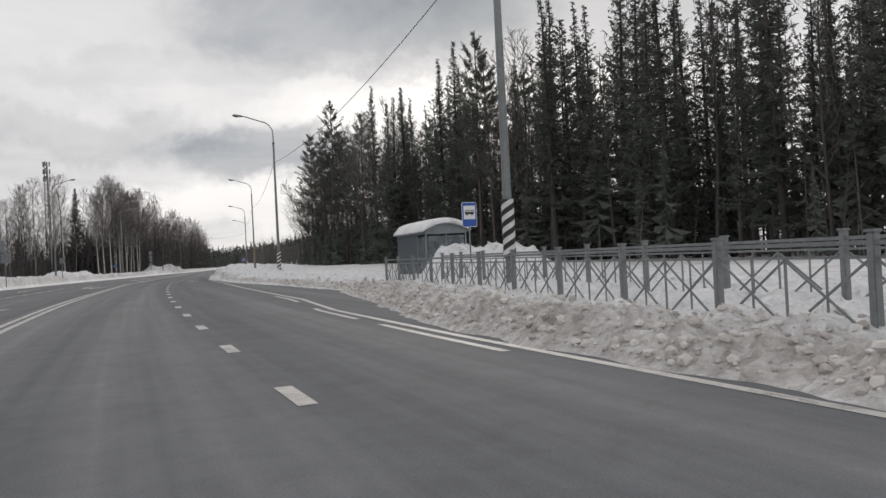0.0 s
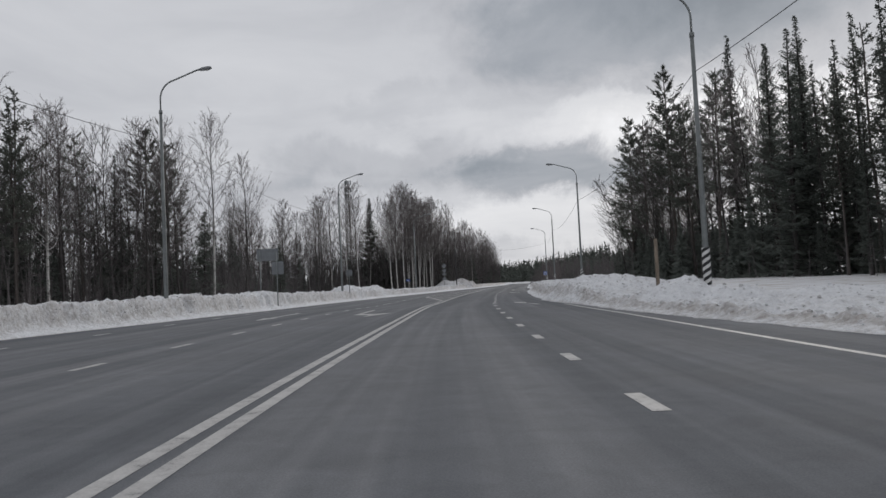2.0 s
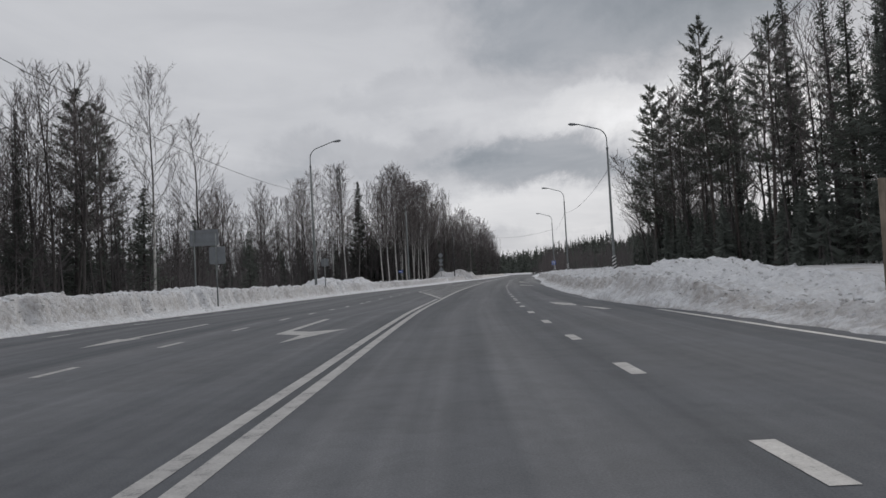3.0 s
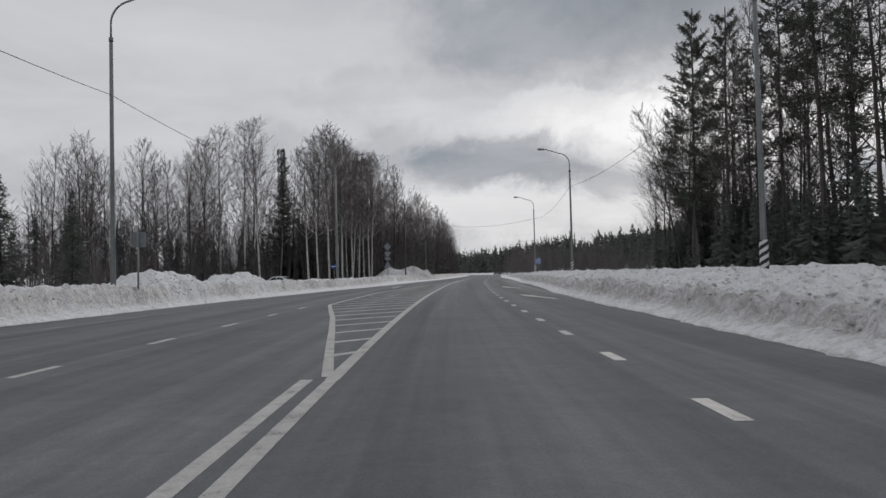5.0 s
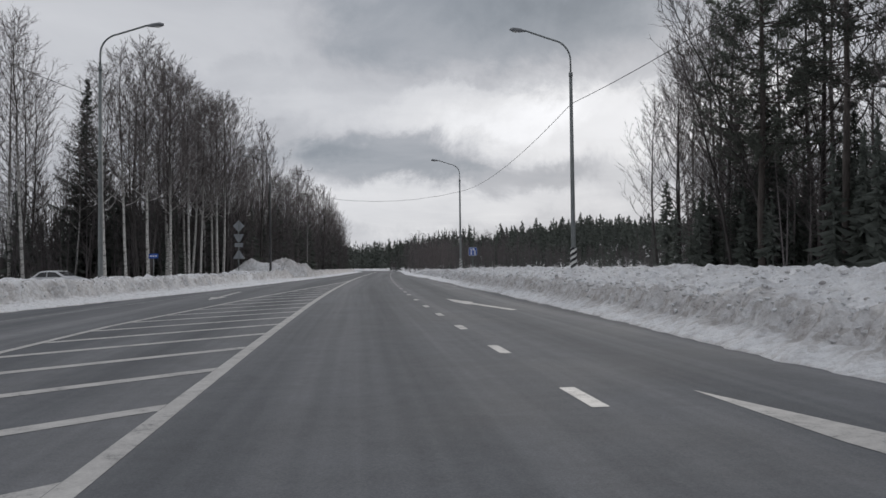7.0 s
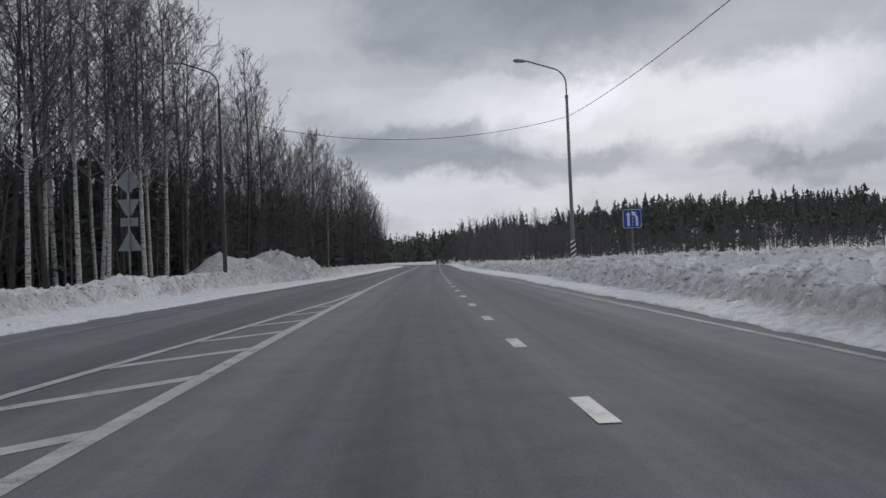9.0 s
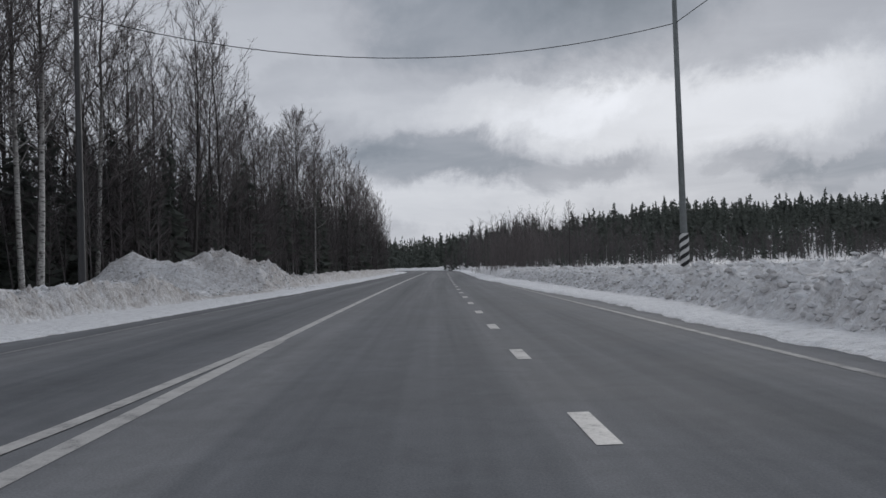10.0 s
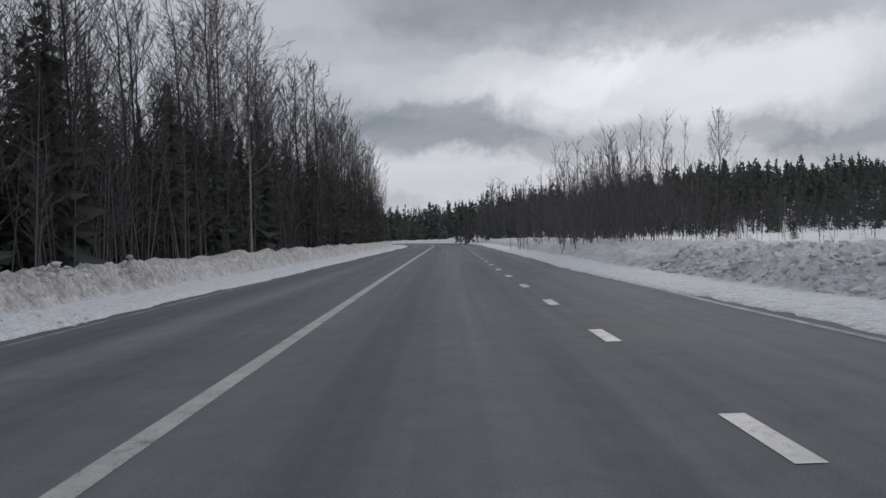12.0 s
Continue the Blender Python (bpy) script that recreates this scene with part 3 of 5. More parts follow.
def crumbs(grid, w, label):
    """Small dirty lumps thrown up by the plough before the fence."""
    R = random.Random(8)
    V, F = [], []
    for _ in range(3800):
        i = int(R.uniform(60, 320))
        j = int(1 + R.random() ** 1.3 * 15)
        p = Vector(grid[i * w + j]).lerp(Vector(grid[(i + 1) * w + j + 1]), R.random())
        s = 0.016 + 0.06 * R.random() ** 3
        rot = Euler((R.random() * 6, R.random() * 6, R.random() * 6)).to_matrix()
        o = len(V)
        for v in ICO_V:
            q = rot @ (v * R.uniform(0.7, 1.2)) * s
            V.append((p.x + q.x, p.y + q.y * 1.1, p.z + 0.3 * s + q.z * 0.8))
        F += [tuple(o + k for k in f) for f in ICO_F]
    tagged(link_mesh("snow_crumbs", V, F, M["crumb"]), label, "snow lumps", kind="stuff")


BLOCK_V = [Vector((x, y, z)) for x in (-0.8, 0.8) for y in (-0.8, 0.8) for z in (-0.8, 0.8)]
BLOCK_F = [(0, 1, 3, 2), (4, 6, 7, 5), (0, 4, 5, 1), (2, 3, 7, 6), (0, 2, 6, 4), (1, 5, 7, 3)]


def clods(grid, w, rows, side, outs, toes):
    """Broken angular lumps of snow and ice lying on the bank."""
    R = random.Random(31 + int(side))
    V, F = [], []

    def block(p, s, flat):
        rot = Euler((R.random() * 6, R.random() * 6, R.random() * 6)).to_matrix()
        sc = Vector((R.uniform(0.7, 1.4), R.uniform(0.7, 1.4), R.uniform(0.6, 1.0) * flat)) * s
        o = len(V)
        if s < 0.045:
            for v in BLOCK_V:
                q = rot @ Vector([c * R.uniform(0.3, 1.15) for c in v])
                V.append((p.x + q.x * sc.x, p.y + q.y * sc.y, p.z + 0.2 * s + q.z * sc.z))
            F.extend(tuple(o + k for k in f) for f in BLOCK_F)
        else:
            for v in ICO_V:
                q = rot @ (v * R.uniform(0.5, 1.15))
                V.append((p.x + q.x * sc.x, p.y + q.y * sc.y, p.z + 0.2 * s + q.z * sc.z))
            F.extend(tuple(o + k for k in f) for f in ICO_F)

    for _ in range(18500 if side > 0 else 7000):
        i = int(R.random() ** 0.62 * (rows - 1))
        y = grid[i * w][1]
        out = R.uniform(0.7, 6.0) if R.random() < 0.62 else toes(y) + abs(R.gauss(0.25, 0.5))
        j = min(range(w), key=lambda k: abs(outs[k] - out))
        p = Vector(grid[i * w + j]).lerp(Vector(grid[i * w + min(w - 1, j + 1)]), R.random())
        if j < 2 or (y > 160 and outs[j] < toes(y) + 0.05):
            continue
        s = 0.016 + (0.062 + 0.03 * smooth(150, 170, y)) * R.random() ** 2.6
        if y < 40 or j < 5:
            s *= 0.6
        block(p, s, 0.9)
    for px, py, pr, ph in (PILES_R if side > 0 else PILES_L):
        for _ in range(int(110 * pr * ph)):      # chunks on the heaps
            a, d = R.random() * 6.283, pr * R.random() ** 0.6 * 1.05
            x, y = px + d * math.cos(a), py + d * math.sin(a)
            i = min(range(0, rows), key=lambda k: abs(grid[k * w][1] - y))
            j = min(range(w), key=lambda k: abs(grid[i * w + k][0] - x))
            block(Vector(grid[i * w + j]) + Vector((R.uniform(-0.06, 0.06), R.uniform(-0.06, 0.06), 0)), 0.02 + 0.05 * R.random() ** 2.5, 0.9)
    ob = link_mesh("snow_clods", V, F, M["clod"])
    tagged(ob, "broken grey-white lumps of snow and ice on the bank", "snow lumps", kind="stuff")


GRIME = table([(-20, 0.75), (20, 0.7), (34, 0.2), (60, 0.05), (155, 0.05), (175, 0.3), (460, 0.3)])


FACE = table([(-460, 1.5), (-190, 1.5), (-150, 0.6), (0, 0.6), (10, 0.85), (460, 0.85)])      # dirt on the cut face, far bank first, with the wood's shade added there
# dirt on the far bank, deepened past y 200 for the wood's shade
SOIL_SHADE = table([(-20, 0.0), (192, 0.0), (197, 0.35), (200, 0.7), (208, 1.1), (260, 1.1), (460, 0.7)])
TOE_R = table([(-60, 0.3), (60, 0.35), (75, 0.55), (150, 0.6), (168, 0.9), (182, 1.3), (200, 1.5), (460, 1.6)])
TOE_L = table([(-60, 0.6), (120, 0.7), (155, 1.6), (170, 3.0), (182, 2.6), (188, 2.2), (200, 1.9), (210, 2.0), (460, 2.1)])
FLAT_R = table([(-60, 7.5), (30, 7.5), (38, 4.5), (57, 4.5), (67, 4.2), (76, 4.6), (88, 7.5), (460, 7.5)])
FLAT_L = table([(-60, 4.0), (155, 4.2), (170, 5.5), (186, 5.5), (189, 9.0), (207, 9.0), (211, 4.0), (460, 4.0)])
snow_bank(1, EDGE_R, HIGH_R, TOE_R, table([(-60, 0.78), (68, 0.78), (82, 0.62), (150, 0.62), (170, 0.72), (460, 0.72)]), table([(-60, 0.24), (150, 0.24), (178, 0.75), (460, 0.75)]), PILES_R, FLAT_R, "grey-white ploughed snow bank with sandy lumps along the right kerb")
snow_bank(-1, EDGE_L, HIGH_L, TOE_L, table([(-60, 1.0), (460, 1.0)]), table([(-60, 0.3), (190, 0.3), (200, 0.55), (210, 0.3), (460, 0.3)]), PILES_L, FLAT_L, "white ploughed snow bank with heaps along the far verge")

# ---------------- street lamps and cables ----------------


def street_lamp(x, y, base, top, reach, striped, label, metal="steel"):
    """A tall tapered pole with a bent arm; reach is signed along x."""
    e = thing("street_lamp", pose(x, y, base), label, "street lamp", "street lamps along the road")
    H = top - base
    zs = H - 2.1
    tubed("pole", [(0, 0, -0.6), (0, 0, 0), (0, 0, zs * 0.5), (0, 0, zs)], [0.125, 0.12, 0.095, 0.075], 10, M[metal], e)
    tubed("collar", [(0, 0, zs - 0.12), (0, 0, zs + 0.06)], [0.095, 0.095], 10, M[metal], e)
    s = 1 if reach > 0 else -1
    R = abs(reach)
    pts = [(0, 0, zs)]
    for k in range(0, 9):
        a = math.radians(k * 80 / 8)
        pts.append((s * 0.95 * (1 - math.cos(a)), 0, zs + 0.65 + 0.95 * math.sin(a)))
    lx, lz = pts[-1][0], pts[-1][2]
    pts.append((s * (R - 0.65), 0, H - 0.08))
    tubed("arm", pts, 0.042, 7, M[metal], e)
    V, F = [], []
    ax = Vector((s, 0, 0.14)).normalized()
    st = Vector((s * (R - 0.68), 0, H - 0.1))
    tube(V, F, [st, st + ax * 0.10, st + ax * 0.28, st + ax * 0.62, st + ax * 0.78], [0.05, 0.075, 0.125, 0.14, 0.06], 10, True)
    V = [(a, b * 1.15, st.z + (c - st.z) * 0.72) for a, b, c in V]
    head = link_mesh("lamp_head", V, F, M["lamp"], e, "grey cobra lamp head", smooth=True)
    V, F = [], []
    gs = st + ax * 0.34 - Vector((0, 0, 0.05))
    tube(V, F, [gs, gs + ax * 0.12, gs + ax * 0.26, gs + ax * 0.34], [0.05, 0.095, 0.09, 0.04], 10, True)
    link_mesh("lens", V, F, M["glass"], head, "frosted glass lens", smooth=True)
    if striped:
        z0, z1 = striped
        per, n = 0.27, 20
        climb = 2 * per
        for off, mat, nm in ((0.0, "white", "white_band"), (per / 2, "black", "black_band")):
            V, F = [], []
            i0 = int(-climb / per) - 2
            for i in range(i0, int((z1 - z0) / per) + 2):
                for j in range(n):
                    quad = []
                    for jj, up in ((j, 0), (j + 1, 0), (j + 1, 1), (j, 1)):
                        a = 2 * math.pi * jj / n
                        z = z0 + off + i * per + climb * jj / n + up * per / 2
                        quad.append((0.15 * math.cos(a), 0.15 * math.sin(a), min(z1, max(z0, z)) - base))
                    if max(q[2] for q in quad) - min(q[2] for q in quad) < 1e-4 or (quad[3][2] - quad[0][2]) + (quad[2][2] - quad[1][2]) < 1e-4:
                        continue
                    o = len(V)
                    V += quad
                    F.append((o, o + 1, o + 2, o + 3))
            link_mesh(nm, V, F, M[mat], e)
    return e


LR = [(5.70, 16.5), (1.36, 56.92), (-0.73, 101.23), (-2.44, 143.16), (-3.16, 183.83)]
for (px, py), st, tz in zip(LR, ((1.0, 2.36), (0.6, 2.05), (0.95, 2.0), (0.8, 1.95), (0.6, 1.9)), (12.3, 12.32, 12.5, 12.27, 12.0)):
    street_lamp(px, py, -0.4, tz, -2.8, st, "tall grey steel street lamp with a black-and-white striped foot")
LL = [(-23.9, 63.9, 12.9), (-25.9, 105.6, 13.5), (-24.2, 144.0, 12.5)]
for px, py, tz in LL:
    street_lamp(px, py, -0.4, tz, 2.75, None, "tall grey steel street lamp beside the far snow bank")
street_lamp(-22.07, 183.0, -0.4, 12.3, -2.6, None, "tall dark street lamp rising from a snow heap", "darksteel")


def cable(a, b, sag, r=0.014):
    pts = []
    a, b = Vector(a), Vector(b)
    for k in range(17):
        t = k / 16
        p = a.lerp(b, t)
        p.z -= sag * 4 * t * (1 - t)
        pts.append(p)
    ob = tubed("overhead_cable", pts, r, 5, M["wire"])
    return tagged(ob, "thin black overhead cable slung between lamp poles", "cable", "overhead cables")


ZW = 8.75
cable((9.5, -24, ZW), (*LR[0], ZW), 0.7)
for p, q in zip(LR, LR[1:]):
    cable((*p, ZW), (*q, ZW), 0.8)
cable((*LR[4], ZW), (-22.07, 183.0, ZW + 0.5), 1.25)
cable((-21.5, 24, 9.0), (LL[0][0], LL[0][1], 9.2), 0.8)
cable((LL[0][0], LL[0][1], 9.2), (LL[1][0], LL[1][1], 9.0), 0.8)
cable((LL[1][0], LL[1][1], 9.0), (LL[2][0], LL[2][1], 9.0), 0.8)
cable((LL[2][0], LL[2][1], 9.0), (-22.07, 183.0, ZW), 0.8)

# ---------------- trees ----------------
rng = random.Random(5)


def bare_tree(name, h, seed, white, limbs, subs, twigs, thick, label):
    """A leafless broadleaf: a slender trunk, rising limbs that fill an egg-shaped crown, and a haze of fine twigs."""
    R = random.Random(seed)
    e = thing(name, Matrix(), label, "tree")
    V, F = [], []
    pts, rad = [], []
    wx, wy = R.uniform(-0.6, 0.6), R.uniform(-0.6, 0.6)
    n = 9
    for i in range(n + 1):
        t = i / n
        pts.append(Vector((wx * math.sin(t * 3.1) + 0.12 * R.uniform(-1, 1) * t, wy * math.sin(t * 2.3) + 0.12 * R.uniform(-1, 1) * t, h * t - 0.3)))
        rad.append(max(0.014, h * (0.0068 if white else 0.0072) * (1 - t) ** 0.95 + 0.01))
    tube(V, F, pts, rad, 6)
    W, G = [], []

    def along(t):
        f = t * n
        i = min(n - 1, int(f))
        return pts[i].lerp(pts[i + 1], f - i)

    def ribbon_twig(p, q, r, w):
        """A thin bent strip from p by way of q to a point at r."""
        sd = (r - p).cross(Vector((R.uniform(-1, 1), R.uniform(-1, 1), 0.3)))
        sd = sd.normalized() * w if sd.length > 1e-6 else Vector((w, 0, 0))
        o = len(W)
        W.extend([tuple(p - sd), tuple(p + sd), tuple(q + sd * 0.7), tuple(q - sd * 0.7), tuple(r)])
        G.extend([(o, o + 1, o + 2, o + 3), (o + 3, o + 2, o + 4)])

    t0 = 0.34 if white else 0.26
    for k in range(limbs):
        u = (k + R.random()) / limbs
        t = t0 + (0.985 - t0) * u
        a = k * 2.399 + R.uniform(-0.45, 0.45)
        L = h * (0.315 * (1 - u) ** 0.70 * (0.62 + 0.38 * min(1.0, u * 3.2)) + 0.045) * R.uniform(0.72, 1.18)
        wide = math.radians(R.uniform(42, 68) * (1 - 0.42 * u))      # from the upright at the fork
        tip = math.radians(R.uniform(8, 28))
        lp, ds = [along(t)], []
        for q in range(4):
            th = wide + (tip - wide) * q / 3
            a += R.uniform(-0.18, 0.18)
            d = Vector((math.cos(a) * math.sin(th), math.sin(a) * math.sin(th), math.cos(th)))
            ds.append(d)
            lp.append(lp[-1] + d * L / 4)
        r0 = max(0.016, h * 0.0025 * (1.1 - t)) * thick
        tube(V, F, [lp[0], lp[1], lp[2], lp[4]], [r0, r0 * 0.75, r0 * 0.5, r0 * 0.18], 3)
        for q in range(subs):
            f = (0.14 + 0.86 * (q + R.random()) / subs) * 4
            i = min(3, int(f))
            b = lp[i].lerp(lp[i + 1], f - i)
            d2 = (ds[i] + Vector((R.gauss(0, 0.5), R.gauss(0, 0.5), R.uniform(-0.25, 0.45)))).normalized()
            l2 = (L * 0.40 * (1.1 - 0.16 * f) + 0.4) * R.uniform(0.6, 1.2)
            mid = b + d2 * l2 * 0.55
            d2b = (d2 + Vector((0, 0, -0.25 if white else 0.35))).normalized()
            end = mid + d2b * l2 * 0.45
            ribbon_twig(b, mid, end, 0.0135 * thick)
            for _ in range(twigs):
                v = R.random() ** 0.8
                c = b.lerp(mid, v / 0.55) if v < 0.55 else mid.lerp(end, (v - 0.55) / 0.45)
                d3 = (d2 + Vector((R.gauss(0, 0.55), R.gauss(0, 0.55), R.uniform(-0.75, 0.35) if white else R.uniform(-0.2, 0.7)))).normalized()
                sd = d3.cross(Vector((R.uniform(-1, 1), R.uniform(-1, 1), 0.3))).normalized() * 0.0088 * thick
                o = len(W)
                W.extend([tuple(c - sd), tuple(c + sd), tuple(c + d3 * R.uniform(0.3, 0.75) * (0.4 + 0.3 * l2))])
                G.append((o, o + 1, o + 2))
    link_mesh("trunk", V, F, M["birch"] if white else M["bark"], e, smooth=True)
    link_mesh("crown", W, G, M["twig"], e, "bare brown twigs")
    return e


def spruce(name, h, seed, rmax, label, whorl=0.40, nb=8, bare=0.04, sprays=9, fat=1.0):
    """A spruce: drooping whorled boughs with hanging sprays of needles and a ragged outline."""
    R = random.Random(seed)
    e = thing(name, Matrix(), label, "tree")
    V, F = [], []
    tube(V, F, [Vector((0, 0, -0.3)), Vector((0.03, 0.02, h * 0.5)), Vector((0, 0, h * 0.995))], [h * 0.0105, h * 0.007, 0.02], 6)
    W, G = [], []
    z = h * bare + 0.2
    while z < h - 0.15:
        t = z / h
        rad = rmax * min(1.0, (1 - t) ** 0.86 * 1.12) * R.uniform(0.72, 1.12)
        lop = R.random() * 6.283
        for k in range(nb if t < 0.85 else nb - 2):
            a = R.random() * 6.283
            L = max(0.14, rad * R.uniform(0.55, 1.15) * (1 + 0.18 * math.cos(a - lop)))
            droop = -0.38 + 0.85 * t + R.uniform(-0.12, 0.12)
            d = Vector((math.cos(a), math.sin(a), 0))
            s = Vector((-math.sin(a), math.cos(a), 0))
            root = Vector((0, 0, z + R.uniform(-0.2, 0.2)))

            def bough(f):
                return root + d * L * f + Vector((0, 0, L * (droop * f + 0.30 * f * f)))

            if L > 1.2:
                tube(V, F, [root, bough(0.55)], [0.03, 0.012], 3)
            count = max(4, int(sprays * (0.35 + 0.5 * L)))
            for i in range(count):
                f = (i + R.random()) / count * 0.9 + 0.12
                p = bough(f)
                side = R.choice((-1, 1))
                reach = (0.16 + 0.26 * L * (1.1 - f)) * R.uniform(0.5, 1.5)
                tip = p + s * side * reach + d * reach * R.uniform(0.1, 0.7) + Vector((0, 0, -R.uniform(0.02, 0.45) * (0.3 + 0.22 * L)))
                w = (d * 0.8 + Vector((0, 0, R.uniform(-0.9, 0.9)))) * R.uniform(0.04, 0.085) * (0.65 + 0.12 * L) * fat
                o2 = len(W)
                W.extend([tuple(p - w), tuple(p + w), tuple(tip)])
                G.append((o2, o2 + 1, o2 + 2))
            o2 = len(W)
            p, q = bough(0.75), bough(1.05)
            w = s * 0.06 * fat
            W.extend([tuple(p - w), tuple(p + w), tuple(q)])
            G.append((o2, o2 + 1, o2 + 2))
        z += whorl * R.uniform(0.7, 1.3) * (0.6 + 0.55 * (1 - t))
    link_mesh("trunk", V, F, M["bark"], e, smooth=True)
    link_mesh("crown", W, G, M["spruce"], e, "dark green drooping boughs")
    return e


def pine(name, h, seed, label, low=0.5, tiers=16, tufts=11, blades=12, fat=1.0, spread=0.185):
    """A Scots pine: a bare lower trunk with dead stubs, and tiers of level limbs with upturned plumes of needles."""
    R = random.Random(seed)
    e = thing(name, Matrix(), label, "tree")
    V, F = [], []
    lean = R.uniform(-0.5, 0.5)
    pts = [Vector((lean * (i / 8) ** 2 + R.uniform(-0.08, 0.08), R.uniform(-0.08, 0.08), h * i / 8 - 0.3)) for i in range(9)]
    tube(V, F, pts, [h * 0.0078 * (1 - 0.86 * i / 8) + 0.012 for i in range(9)], 7)
    W, G = [], []

    def along(t):
        f = t * 8
        i = min(7, int(f))
        return pts[i].lerp(pts[i + 1], f - i)

    for k in range(14):      # dead stubs
        t = R.uniform(0.15, low + 0.15)
        a = R.random() * 6.283
        b = along(t)
        tube(V, F, [b, b + Vector((math.cos(a), math.sin(a), R.uniform(-0.25, 0.3))) * R.uniform(0.5, 2.2)], [0.022, 0.005], 3)
    for k in range(tiers):
        u = max(0.0, (k + 0.5 * R.uniform(-1, 1)) / tiers)
        t = low + (0.985 - low) * u
        full = (1 - u) ** 0.62 * (0.6 + 0.4 * min(1.0, u * 3.5))
        turn = R.random() * 6.283
        for j in range(5 if u < 0.8 else 4):
            a = turn + j * 1.2566 + R.uniform(-0.45, 0.45)
            L = max(0.4, h * spread * full * R.uniform(0.6, 1.08))
            rise = R.uniform(-0.2, 0.35) + 0.7 * u * u
            b = along(min(0.995, t + R.uniform(-0.03, 0.03)))
            d = Vector((math.cos(a), math.sin(a), rise)).normalized()
            s = Vector((-math.sin(a), math.cos(a), 0))
            lp = [b, b + d * L * 0.55 + Vector((0, 0, -0.03 * L)), b + d * L + Vector((0, 0, 0.10 * L))]
            tube(V, F, lp, [0.040 * (1.25 - u), 0.024, 0.008], 3)
            m = max(3, int(tufts * (0.35 + 0.65 * full)))
            for q in range(m):
                f = 0.38 + 0.64 * (q + R.random()) / m
                c = lp[0].lerp(lp[1], f / 0.55) if f < 0.55 else lp[1].lerp(lp[2], (f - 0.55) / 0.45)
                c = c + s * R.gauss(0, 0.17) * L * (1.25 - f) + Vector((0, 0, R.gauss(0.02, 0.09) * L))
                ax = (d + s * R.gauss(0, 0.5) + Vector((0, 0, R.uniform(0.05, 0.6)))).normalized()
                ln0 = R.uniform(0.38, 0.62)
                for _ in range(blades):
                    v = (ax * 0.6 + Vector((R.gauss(0, 0.75), R.gauss(0, 0.75), R.gauss(0.1, 0.65)))).normalized()
                    w = v.cross(Vector((R.gauss(0, 1), R.gauss(0, 1), R.gauss(0, 1)))).normalized() * R.uniform(0.022, 0.046) * fat
                    g = c + ax * ln0 * R.uniform(-0.6, 0.6)
                    o = len(W)
                    W.extend([tuple(g - w), tuple(g + w), tuple(g + v * R.uniform(0.16, 0.36))])
                    G.append((o, o + 1, o + 2))
    link_mesh("trunk", V, F, M["pinebark"], e, smooth=True)
    link_mesh("crown", W, G, M["pine"], e, "dull green needle clumps")
    return e


B_LAB = "leafless white-barked birch standing in snow at the forest edge"
A_LAB = "leafless grey aspen with fine bare twigs in the roadside wood"
S_LAB = "tall dark green spruce with drooping boughs"
P_LAB = "tall Scots pine with a bare lower trunk and plumed crown"
P_FULL = "tall Scots pine with layered boughs down to near the ground"
Y_LAB = "young dark spruce with dense boughs down to the snow"
PROTO = {
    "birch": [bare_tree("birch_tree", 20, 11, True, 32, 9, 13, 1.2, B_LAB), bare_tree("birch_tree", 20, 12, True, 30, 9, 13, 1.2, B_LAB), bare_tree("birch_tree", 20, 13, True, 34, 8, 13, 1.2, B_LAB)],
    "aspen": [bare_tree("aspen_tree", 20, 21, False, 32, 9, 13, 1.2, A_LAB), bare_tree("aspen_tree", 20, 22, False, 30, 9, 13, 1.2, A_LAB), bare_tree("aspen_tree", 20, 23, False, 34, 8, 13, 1.2, A_LAB)],
    "spruce": [spruce("spruce_tree", 20, 31, 2.8, S_LAB, 0.50, 8, 0.03, 17, 1.12), spruce("spruce_tree", 20, 32, 2.3, S_LAB, 0.54, 7, 0.14, 17, 1.12), spruce("spruce_tree", 20, 33, 2.5, S_LAB, 0.50, 8, 0.06, 17, 1.12)],
    "fullspruce": [spruce("spruce_tree", 20, 36, 3.1, S_LAB, 0.42, 9, 0.02, 22, 1.25)],
    "pine": [pine("pine_tree", 20, 41, P_LAB, 0.40, 15, 11, 17), pine("pine_tree", 20, 42, P_LAB, 0.52, 12, 11, 17)],
    "fullpine": [pine("pine_tree", 20, 43, P_FULL, 0.24, 22, 13, 22, 0.95, 0.20)],
    "young": [spruce("spruce_tree", 8, 51, 1.9, Y_LAB, 0.30, 7, 0.0, 18, 1.0), spruce("spruce_tree", 8, 52, 1.6, Y_LAB, 0.32, 7, 0.0, 18, 1.0)],
}
# plainer trees for the depth of the woods
DEEP = {
    "birch": [bare_tree("birch_tree", 20, 14, True, 24, 6, 10, 1.7, B_LAB)],
    "aspen": [bare_tree("aspen_tree", 20, 24, False, 24, 6, 10, 1.7, A_LAB), bare_tree("aspen_tree", 20, 25, False, 22, 7, 10, 1.7, A_LAB)],
    "spruce": [spruce("spruce_tree", 20, 34, 2.4, S_LAB, 0.52, 7, 0.08, 12, 1.5), spruce("spruce_tree", 20, 35, 2.1, S_LAB, 0.55, 7, 0.2, 12, 1.5)],
    "pine": [pine("pine_tree", 20, 44, P_LAB, 0.45, 12, 8, 10, 1.5)],
    "young": [spruce("spruce_tree", 8, 54, 1.7, Y_LAB, 0.45, 6, 0.0, 12, 1.4)],
}
USED = set()


